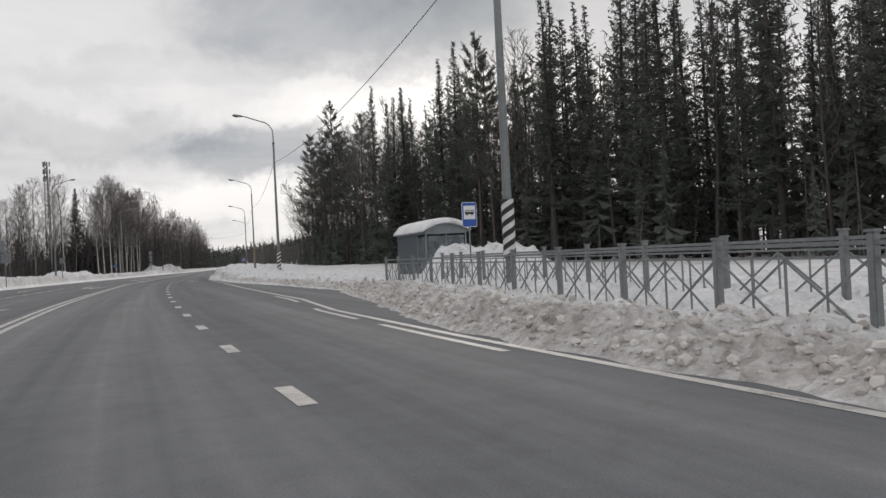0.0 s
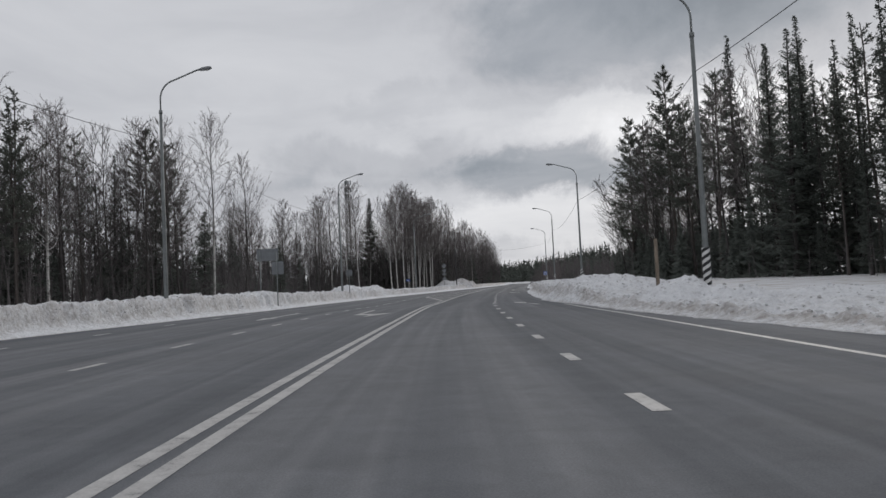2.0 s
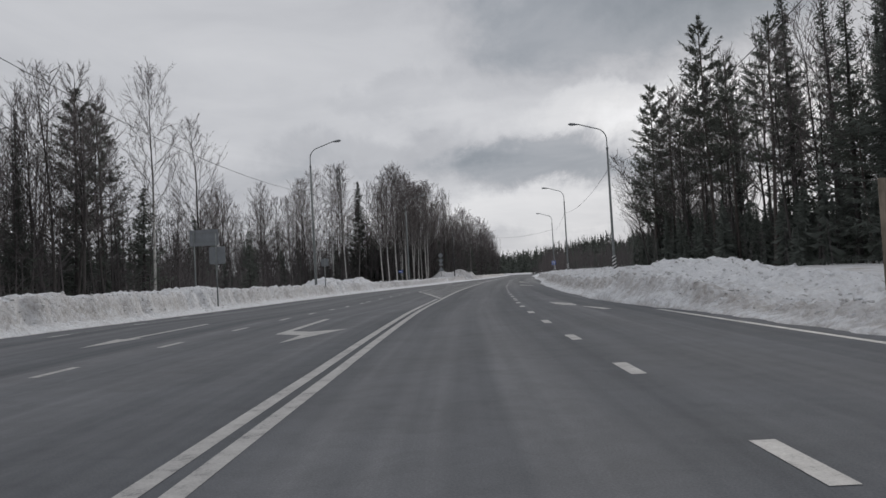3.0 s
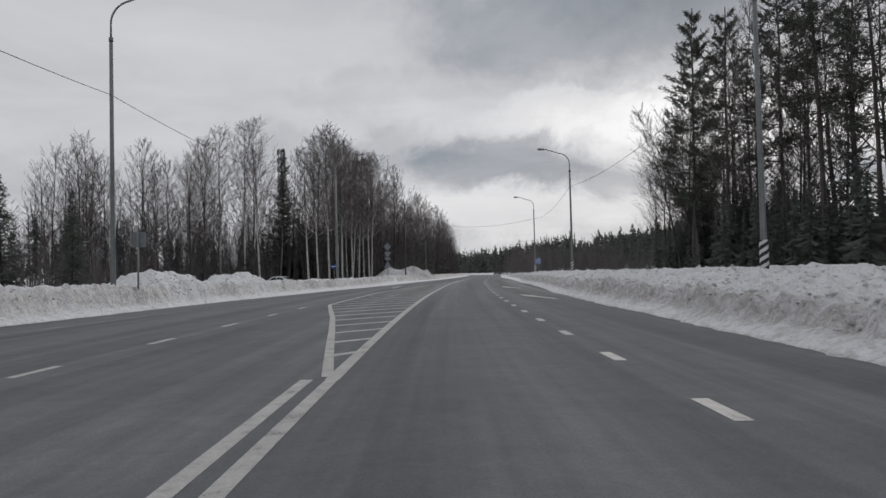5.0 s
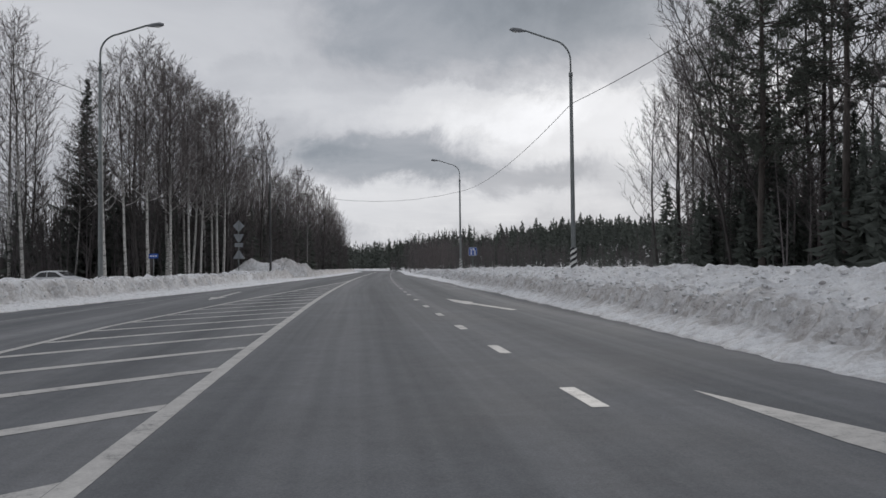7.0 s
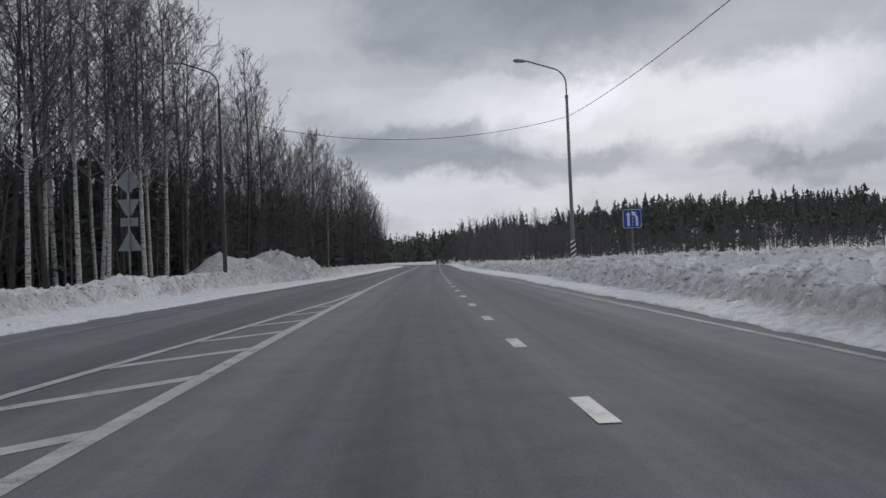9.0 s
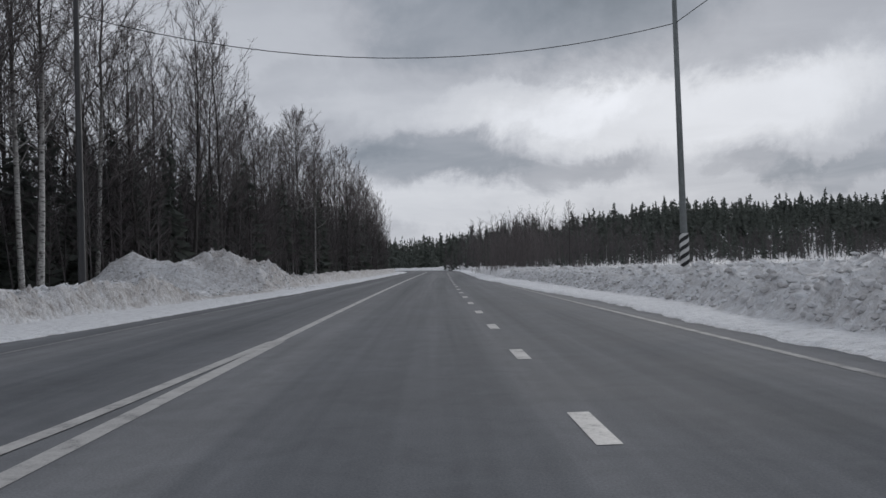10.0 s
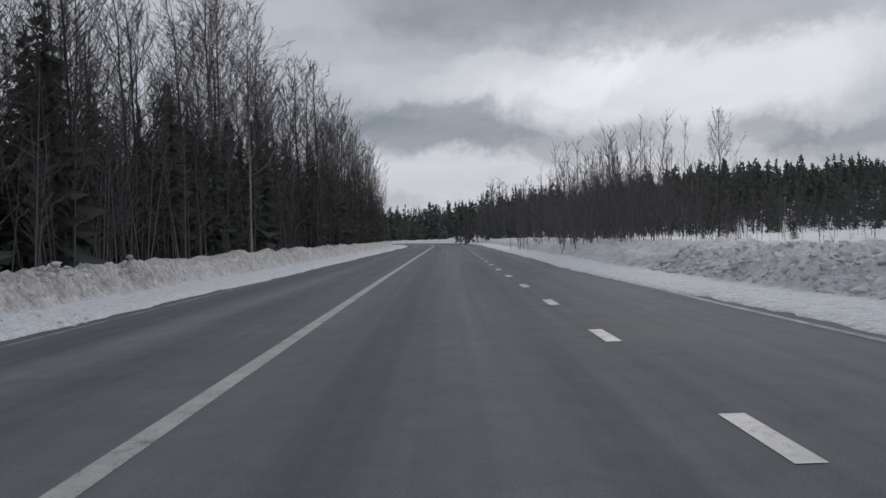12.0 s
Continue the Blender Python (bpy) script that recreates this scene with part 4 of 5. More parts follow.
def plant(kind, x, y, h, deep=False):
    stock = (DEEP if deep else PROTO)[kind]
    src = stock[rng.randrange(len(stock))]
    s = h / (8.0 if kind == "young" else 20.0)
    m = pose(x, y, ground_height(x, y), rng.uniform(-2, 2), rng.uniform(-2, 2), rng.uniform(0, 360)) @ Matrix.Diagonal((s * rng.uniform(0.9, 1.12), s * rng.uniform(0.9, 1.12), s, 1))
    if src not in USED:
        USED.add(src)
        src.matrix_basis = m
        return src
    return copy_thing(src, m @ Matrix.Diagonal((*(1 / v for v in src.scale), 1)))


taken = []


def free(x, y, gap):
    for a, b, g in taken:
        if (a - x) ** 2 + (b - y) ** 2 < min(gap, g) ** 2:
            return False
    taken.append((x, y, gap))
    return True


# single trees that stand out
TREES_RIGHT = [
    ("spruce", 20.9, 77, 24), ("spruce", 18.3, 117, 28.5), ("pine", 13.4, 127.8, 29), ("spruce", 22.4, 105.4, 24), ("spruce", 24.7, 122.7, 29), ("fullpine", 10.2, 149.5, 26.8), ("pine", 14.5, 138, 26),
    ("young", 11.9, 151.5, 11.5), ("young", 14.5, 147, 9.5), ("young", 15.5, 141, 10.5), ("aspen", 10.3, 161, 15), ("aspen", 11.6, 164, 17), ("birch", 13.5, 166, 18), ("aspen", 11.0, 167, 14),
    ("aspen", 14.5, 162, 19), ("aspen", 17.0, 165, 19), ("aspen", 13.0, 159, 18), ("aspen", 15.6, 156, 20),
]
TREES_SIDE_ROAD = [
    ("birch", -37.6, 99.5, 20), ("aspen", -36.2, 104, 16.5), ("pine", -48.1, 105, 21.3), ("pine", -44, 103, 19), ("young", -39.5, 101.5, 10.5), ("young", -41.5, 95, 12),
    ("young", -41.2, 129, 8.4), ("young", -50, 134, 11.3),
]
TREES_BIRCHES = [
    ("birch", -33.5, 171, 18), ("birch", -30.0, 183.5, 20), ("birch", -32.6, 185, 22), ("birch", -28.3, 188.5, 19), ("fullspruce", -41.9, 188.6, 21.3), ("birch", -32.3, 178.3, 22.3),
    ("aspen", -34.0, 181, 22), ("aspen", -31.2, 182.5, 21), ("birch", -33.0, 174.5, 20), ("birch", -30.8, 179.8, 19.5), ("birch", -40.3, 172, 22.2),
    ("aspen", -42, 175, 19), ("birch", -51.3, 180, 21.2), ("aspen", -54.3, 168.5, 19.5), ("aspen", -69.5, 184, 20.2), ("aspen", -62, 176, 17), ("birch", -29.5, 186, 19),
    ("birch", -31, 188.5, 20), ("birch", -28.8, 193.5, 21), ("birch", -31.5, 197, 20),
]
TREES_FAR = [
    ("birch", -47, 176, 22), ("birch", -44.5, 178.5, 23), ("aspen", -48.5, 173, 20),
    ("birch", -26.4, 244.7, 19.5), ("birch", -25.4, 239.5, 18.4), ("aspen", 1.7, 229, 6.6), ("young", 26.1, 250, 1.7), ("young", 15.7, 250, 1.5), ("young", 9.5, 252, 1.2),
]
for kind, x, y, h in TREES_RIGHT + TREES_SIDE_ROAD + TREES_BIRCHES + TREES_FAR:
    taken.append((x, y, 2.0))
    plant(kind, x, y, h)

for x, y, h, lean in ((11.8, 150.4, 17.5, -23.5), (9.5, 151.6, 14.5, -14)):      # aspens leaning out over the bank
    taken.append((x, y, 2.0))
    tree = plant("aspen", x, y, h)
    foot = Matrix.Translation((x, y, ground_height(x, y)))
    tree.matrix_basis = foot @ Matrix.Rotation(radians(lean), 4, "Y") @ foot.inverted() @ tree.matrix_basis

FRONT_R = table([(-10, 31), (50, 30), (77, 28), (108, 25.5), (125, 23), (160, 19.5)])     # offset of the wood's edge from the lane line
FRONT_L = table([(20, -44), (60, -40), (100, -37.5), (118, -41), (135, -52), (165, -46), (180, -32), (190, -30), (215, -27), (245, -24), (305, -20), (325, -21)])   # x

def right_wood(y0, y1, depth, gap, count, kinds, low, high, deep):
    n = 0
    for _ in range(count * 14):
        if n >= count:
            return
        y = rng.uniform(y0, y1)
        dep = rng.random() ** 1.3 * depth
        x = lane_plain(y) + FRONT_R(y) + dep
        if not free(x, y, gap):
            continue
        plant(rng.choice(kinds), x, y, rng.uniform(low, high), dep > deep or y < 60)
        n += 1


right_wood(8, 105, 20, 2.5, 190, ["spruce"] * 12 + ["pine"] * 5 + ["aspen"] * 2 + ["birch"], 13, 24.5, 4)
right_wood(105, 157, 14, 3.6, 42, ["spruce"] + ["pine"] * 3 + ["aspen"] * 14 + ["birch"], 17, 25, 3)

n = 0
for _ in range(3000):       # young spruces below them
    if n >= 95:
        break
    y = rng.uniform(40, 163) if n < 70 else rng.uniform(110, 163)
    dep = rng.random() ** 1.3 * 20 + 1.0
    x = lane_plain(y) + FRONT_R(y) + dep
    if not free(x, y, 1.5):
        continue
    plant("young", x, y, rng.uniform(4.0, 9.5), dep > 4)
    n += 1

row = 44.0
while row < 94:             # mixed front of the wood before the side road
    x = FRONT_L(row) - rng.uniform(0, 4.0)
    if free(x, row, 1.4):
        r = rng.random()
        kind = "aspen" if r < 0.45 else "birch" if r < 0.65 else "pine" if r < 0.75 else "young"
        plant(kind, x, row, rng.uniform(7, 12) if kind == "young" else rng.uniform(14, 18.5) + 3.2 * smooth(70, 60, row), row < 85)
    row += rng.uniform(1.4, 3.0)

n = 0
for _ in range(600):         # looser trees beyond the side road
    if n >= 20:
        break
    x, y = rng.uniform(-80, -46), rng.uniform(160, 192)
    if free(x, y, 3.0):
        plant("aspen" if rng.random() < 0.7 else "birch", x, y, rng.uniform(16, 20.5), x < -55)
        n += 1

row = 183.0
while row < 318:             # the even front of the left wood
    x = FRONT_L(row) - rng.uniform(0, 3.0)
    if free(x, row, 1.3):
        plant("birch" if rng.random() < (0.45 if row < 205 else 0.07) else "aspen", x, row, (rng.uniform(19, 25) if row < 202 else rng.uniform(15, 23) if row < 215 else rng.uniform(14, 21)) - max(0, row - 235) * 0.05, row > 232)
    row += rng.uniform(3.0, 4.8) if row < 235 else rng.uniform(1.6, 2.8)

n = 0
for _ in range(6000):       # wood on the left
    if n >= 185:
        break
    y = rng.uniform(28, 322)
    dep = rng.random() ** 1.5 * (24 if y < 180 else 15)
    x = FRONT_L(y) - dep
    if 94 < y < 184 and (y > 116 or dep < 9):
        continue
    if not free(x, y, 2.3 if y < 180 else 3.7):
        continue
    r = rng.random()
    if y < 92:
        kind = "aspen" if r < 0.45 else "birch" if r < 0.6 else "pine" if r < 0.78 else "spruce"
        h = rng.uniform(13, 18) + 3.0 * smooth(70, 60, y)
    else:
        kind = "aspen" if r < 0.66 or (y > 170 and r > 0.96 and dep < 8) else "birch" if r < 0.96 else "spruce"
        h = rng.uniform(15, 21) if y < 150 else rng.uniform(14, 22) if y < 220 else rng.uniform(14, 20) - (y - 220) * 0.05
    plant(kind, x, y, h, dep > 4)
    n += 1

n = 0
for _ in range(3000):       # young spruces inside it
    if n >= 60:
        break
    y = rng.uniform(40, 300)
    dep = rng.random() * 16 + 2.5
    x = FRONT_L(y) - dep
    if 118 < y < 182 or not free(x, y, 1.5):
        continue
    plant("young", x, y, rng.uniform(4.5, 10), True)
    n += 1

# ---------------- woods too dense to count ----------------


def thicket(name, spots, mat, label, stems=1, twigs=26, thick=1.0, category="woods", upright=0.35):
    """Many slender leafless stems with side twigs, in one mesh. spots: (x, y, height)."""
    R = random.Random(77)
    V, F = [], []
    for x, y, h in spots:
        z0 = ground_height(x, y) - 0.2
        for _ in range(stems):
            b = Vector((x + R.uniform(-0.5, 0.5), y + R.uniform(-0.5, 0.5), z0))
            lean = Vector((R.gauss(0, 0.07), R.gauss(0, 0.07), 1))
            hh = h * R.uniform(0.7, 1.1)
            tip = b + lean * hh
            r = (0.014 + 0.0042 * hh) * thick
            tube(V, F, [b, b.lerp(tip, 0.5), tip], [r, r * 0.65, 0.008], 3)
            for k in range(twigs):
                t = R.uniform(0.18, 1.0) ** 0.8
                c = b.lerp(tip, t)
                a = R.random() * 6.283
                L = hh * (0.24 * (1.1 - t) + 0.05) * R.uniform(0.6, 1.3)
                d = Vector((math.cos(a), math.sin(a), R.uniform(upright, upright + 1.2))).normalized()
                e = c + d * L
                s = d.cross(Vector((R.gauss(0, 1), R.gauss(0, 1), 0.2))).normalized() * (0.010 + 0.0012 * hh) * thick
                o = len(V)
                V.extend([tuple(c - s), tuple(c + s), tuple(e)])
                F.append((o, o + 1, o + 2))
                for _ in range(2):
                    c2 = c.lerp(e, R.uniform(0.3, 0.9))
                    d2 = (d + Vector((R.gauss(0, 0.6), R.gauss(0, 0.6), R.gauss(0.1, 0.4)))).normalized()
                    e2 = c2 + d2 * L * R.uniform(0.3, 0.6)
                    s2 = s * 0.7
                    o = len(V)
                    V.extend([tuple(c2 - s2), tuple(c2 + s2), tuple(e2)])
                    F.append((o, o + 1, o + 2))
    return tagged(link_mesh(name, V, F, mat), label, category, kind="stuff")


def scatter(seed, count, make):
    R = random.Random(seed)
    return [make(R) for _ in range(count)]


def left_back(R):
    y = R.uniform(30, 318)
    d = R.random() ** 1.5 * 30
    h = R.uniform(10, 18) if y < 100 else R.uniform(6, 12) if y < 180 else R.uniform(7, 14) if y < 240 else R.uniform(8, 14) - (y - 240) * 0.04
    return FRONT_L(y) - d, y, h


thicket("bare_woods", scatter(1, 900, left_back), M["brush"], "dense grey-brown leafless woods behind the far verge", 1, 36, 1.15)


def left_mass(R):
    y = R.uniform(196, 316)
    return FRONT_L(y) + 0.3 - R.random() ** 1.2 * 9, y, R.uniform(5, 10.5) - max(0, y - 240) * 0.02


thicket("bare_woods", scatter(21, 620, left_mass), M["brush"], "close twiggy leafless young trees along the edge of the wood", 1, 62, 0.9, upright=0.6)


def left_mid(R):
    x = R.uniform(-78, -36)
    return x, R.uniform(192, 203) if x > -47 else R.uniform(172, 203), R.uniform(8, 17)


thicket("bare_woods", scatter(22, 230, left_mid), M["brush"], "grey leafless wood beyond the side road", 1, 52, 1.1, upright=0.6)


def left_low(R):
    y = R.uniform(40, 318)
    back = 3.0 if 165 < y < 202 else -0.5
    return FRONT_L(y) - R.random() ** 1.3 * 16 - back, y, R.uniform(2.0, 6.5) if y < 185 else R.uniform(3.0, 10.0)


thicket("undergrowth", scatter(2, 1250, left_low), M["brush"], "tangled dark undergrowth at the foot of the leafless wood", 2, 10, 1.4, "undergrowth")


def left_far(R):
    y = R.uniform(110, 240)
    return -75 - R.uniform(0, 45) - 0.15 * (y - 110), y, R.uniform(9, 15)


thicket("bare_woods", scatter(3, 420, left_far), M["brush"], "distant leafless trees beyond the side road", 1, 26, 1.8)


def right_low(R):
    y = R.uniform(10, 166)
    return lane_plain(y) + FRONT_R(y) + R.random() * 26 - 1.0, y, R.uniform(2.0, 7.0)


thicket("undergrowth", scatter(4, 650, right_low), M["brush"], "bare saplings and brush under the conifers", 1, 14, 1.3, "undergrowth")


def right_edge(R):
    y = R.uniform(148, 172)
    return lane_plain(y) + FRONT_R(min(y, 160)) + R.uniform(1.5, 14) + max(0, y - 160) * 0.4, y, R.uniform(7, 14)


thicket("bare_woods", scatter(5, 170, right_edge), M["twig"], "young leafless birches at the end of the conifer wood", 1, 60, 1.0)


def field_stem(R):
    y = R.uniform(168, 262)
    return lane_plain(y) + R.uniform(11, 60), y, R.uniform(0.6, 1.9)


thicket("birch_sapling", [(5.3, 217, 2.9), (6.0, 230, 3.1), (4.9, 213.5, 2.0)], M["birch"], "slender pale birch saplings on the snowy field", 1, 5, 0.75, "saplings", 1.2)
thicket("field_saplings", scatter(6, 620, field_stem), M["brush"], "thin dry saplings poking through the snowy field", 1, 6, 0.7, "saplings")


def far_conifers(name, spots, label, sprays=40, fine=1.0, broad=1.0):
    """Distant conifers: many short drooping boughs round a spire, one mesh."""
    R = random.Random(88)
    V, F = [], []
    for x, y, h in spots:
        z0 = ground_height(x, y)
        w = h * R.uniform(0.13, 0.21) * broad
        tube(V, F, [Vector((x, y, z0 - 0.2)), Vector((x, y, z0 + h))], [h * 0.011, 0.03], 3)
        low = R.choice((0.0, 0.05, 0.1, 0.25))
        blunt = R.uniform(0.55, 1.0)
        for k in range(sprays):
            t = low + (0.985 - low) * (k + R.random()) / sprays
            r = w * min(1.0, 1.15 * (1 - t) ** blunt + 0.04) * R.uniform(0.5, 1.2)
            a = R.random() * 6.283
            c, s = math.cos(a), math.sin(a)
            z = z0 + h * t
            drop = r * R.uniform(0.05, 0.5) - 0.3 * r * t
            b = h * R.uniform(0.018, 0.034) * fine
            o = len(V)
            V.extend([(x + s * b, y - c * b, z + b), (x - s * b, y + c * b, z - b), (x + c * r, y + s * r, z - drop)])
            o2 = R.uniform(-0.5, 0.5) * r * fine
            V.append((x + c * r * 0.6 - s * o2, y + s * r * 0.6 + c * o2, z - drop - 1.6 * b))
            F.extend([(o, o + 1, o + 2), (o, o + 2, o + 3)])
    return tagged(link_mesh(name, V, F, M["spruce"]), label, "forest", kind="stuff")


def far_right(R):
    x = R.uniform(-30, 190)
    y = 335 + R.random() ** 0.8 * 170 + 60 * smooth(40, -20, x)
    return x, y, R.uniform(4.5, 7.5) + (R.uniform(1.5, 5.5) if R.random() < 0.22 else 0) + 2.5 * noise.noise((x * 0.05, y * 0.05, 3))

def left_dark(R):
    y = R.uniform(45, 315)
    return FRONT_L(y) - R.uniform(3 if y < 116 else 8, 32), y, R.uniform(4, 10)


def left_deep(R):
    y = R.uniform(186, 312)
    return FRONT_L(y) - (2.5 if y < 203 else 0.2) - R.random() ** 1.6 * 14, y, R.uniform(4, 11.5) - max(0, y - 240) * 0.02


def right_dark(R):
    y = R.uniform(12, 105) if R.random() < 0.45 else R.uniform(105, 161)
    return lane_plain(y) + FRONT_R(y) - 1.5 + R.random() * (26 if y < 105 else 12), y, R.uniform(3.5, 11.0) if y < 105 else R.uniform(2.5, 7.5)


far_conifers("young_spruces", scatter(17, 330, right_dark), "dense young dark spruces under the tall conifers", 110, 0.55)
far_conifers("young_spruces", scatter(15, 240, left_dark), "young dark spruces deep inside the leafless wood", 80, 0.7)
far_conifers("young_spruces", scatter(19, 430, left_deep), "dense dark young spruces behind the birch trunks", 110, 0.52)
far_conifers("far_forest", scatter(8, 2000, far_right), "dark far conifer forest beyond the snowy field", 44, 1.3, 1.6)


def far_ahead(R):
    x = R.uniform(-260, 40)
    y = R.uniform(470, 640)
    return x, y, R.uniform(9, 14) + 0.012 * (x + 100)


far_conifers("far_forest", scatter(9, 1500, far_ahead), "dark low forest ridge beyond the bend of the road", 26)


def far_brown(R):
    x = R.uniform(-200, 60)
    return x, R.uniform(452, 475), R.uniform(5, 11)


thicket("bare_woods", scatter(16, 800, far_brown), M["brush"], "brown far leafless woods below the ridge", 1, 14, 3.6)


def far_birch(R):
    x = R.uniform(-4, 34)
    return x, 300 + R.uniform(0, 60) + 0.3 * x, R.uniform(6, 12)


thicket("bare_woods", scatter(10, 170, far_birch), M["brush"], "far pale leafless birches before the conifers", 1, 26, 2.2)


def far_young(R):
    x = R.uniform(-8, 110)
    return x, 294 + R.random() * 40 + 0.1 * x, R.uniform(2.0, 5.0)


far_conifers("young_spruces", scatter(18, 420, far_young), "young dark spruces at the edge of the snowy field", 26)


def far_brush(R):
    x = R.uniform(-8, 120)
    return x, 288 + R.random() * 75 + 0.1 * x, R.uniform(2.5, 7.5)


thicket("undergrowth", scatter(12, 850, far_brush), M["brush"], "brown brush along the foot of the far forest", 1, 26, 1.9, "undergrowth")

# near clumps by the right bank


def alder_stem(R):
    v = R.random()
    return -5.2 + 6.0 * v + R.gauss(0, 0.5), 229 + 22 * R.random() ** 1.5, R.uniform(4.6, 7.4) - 1.6 * (v < 0.2)


thicket("bare_bush", scatter(13, 135, alder_stem), M["twig"], "clump of slender bare alders behind the snow bank", 1, 48, 0.62, "bush", 1.1)
thicket("bare_bush", scatter(14, 14, lambda R: (3.4 + R.gauss(0, 0.7), 233 + R.gauss(0, 0.7), R.uniform(0.8, 2.0))), M["twig"], "low bare bush on the snowy field", 2, 16, 0.6, "bush")

# ---------------- bus stop ----------------


def fence_run(x0, y0, x1, y1, count, z, label):
    """A railing of posts, two rails and crossed bars."""
    d = Vector((x1 - x0, y1 - y0, 0))
    L = d.length / count
    ang = math.degrees(math.atan2(d.y, d.x))
    e = thing("fence", pose(x0, y0, z, 0, 0, ang), label, "fence")
    pm = rm = vm = dm = None

    def shared(name, data, m):
        ob = new(name, data)
        ob.parent = e
        ob.matrix_basis = m
        return ob
    bm = bmesh.new()
    box(bm, (0, 0, 0.44), (0.085, 0.085, 1.16), None, 0.008)
    box(bm, (0, 0, 1.035), (0.11, 0.11, 0.03), None, 0.006)
    pm = part("post", bm, M["fence"], e)
    for k in range(1, count + 1):
        shared("post", pm.data, Matrix.Translation((L * k, 0, 0)))
    rm = boxed("rail", (L / 2, 0, 0.93), (L - 0.085, 0.05, 0.045), M["fence"], e, None, 0.006)
    low = boxed("rail", (L / 2, 0, 0.80), (L - 0.085, 0.028, 0.028), M["fence"], e)
    foot = boxed("rail", (L / 2, 0, 0.06), (L - 0.085, 0.028, 0.028), M["fence"], e)
    h, w = 0.71, (L - 0.085) / 2
    dl = math.hypot(h, w)
    ca = math.atan2(h, w)
    xa = boxed("brace", (0.0425 + w / 2, 0, 0.43), (dl, 0.02, 0.02), M["fence"], e, Matrix.Rotation(ca, 4, "Y"))
    xb = boxed("brace", (0.0425 + w / 2, 0.012, 0.43), (dl, 0.02, 0.02), M["fence"], e, Matrix.Rotation(-ca, 4, "Y"))
    va = boxed("bar", (0.0425 + w, 0, 0.43), (0.022, 0.022, 0.72), M["fence"], e)
    vb = boxed("bar", (0.0425 + w / 2, -0.014, 0.43), (0.018, 0.018, 0.72), M["fence"], e)
    for k in range(count):
        for ob in (rm, low, foot, va):
            if k:
                shared(ob.name.split(".")[0], ob.data, Matrix.Translation((L * k, 0, 0)))
        for half in (0, 1):
            if k or half:
                for ob in (xa, xb, vb):
                    shared(ob.name.split(".")[0], ob.data, Matrix.Translation((L * k + half * w, 0, 0)))
    return e


fence_run(5.35, 1.0, 4.55, 27.3, 12, 0.12, "grey painted steel fence with crossed bars standing in snow")
fence_run(7.0, 3.0, 6.3, 25.6, 10, 0.16, "second grey steel fence with crossed bars behind the footpath")


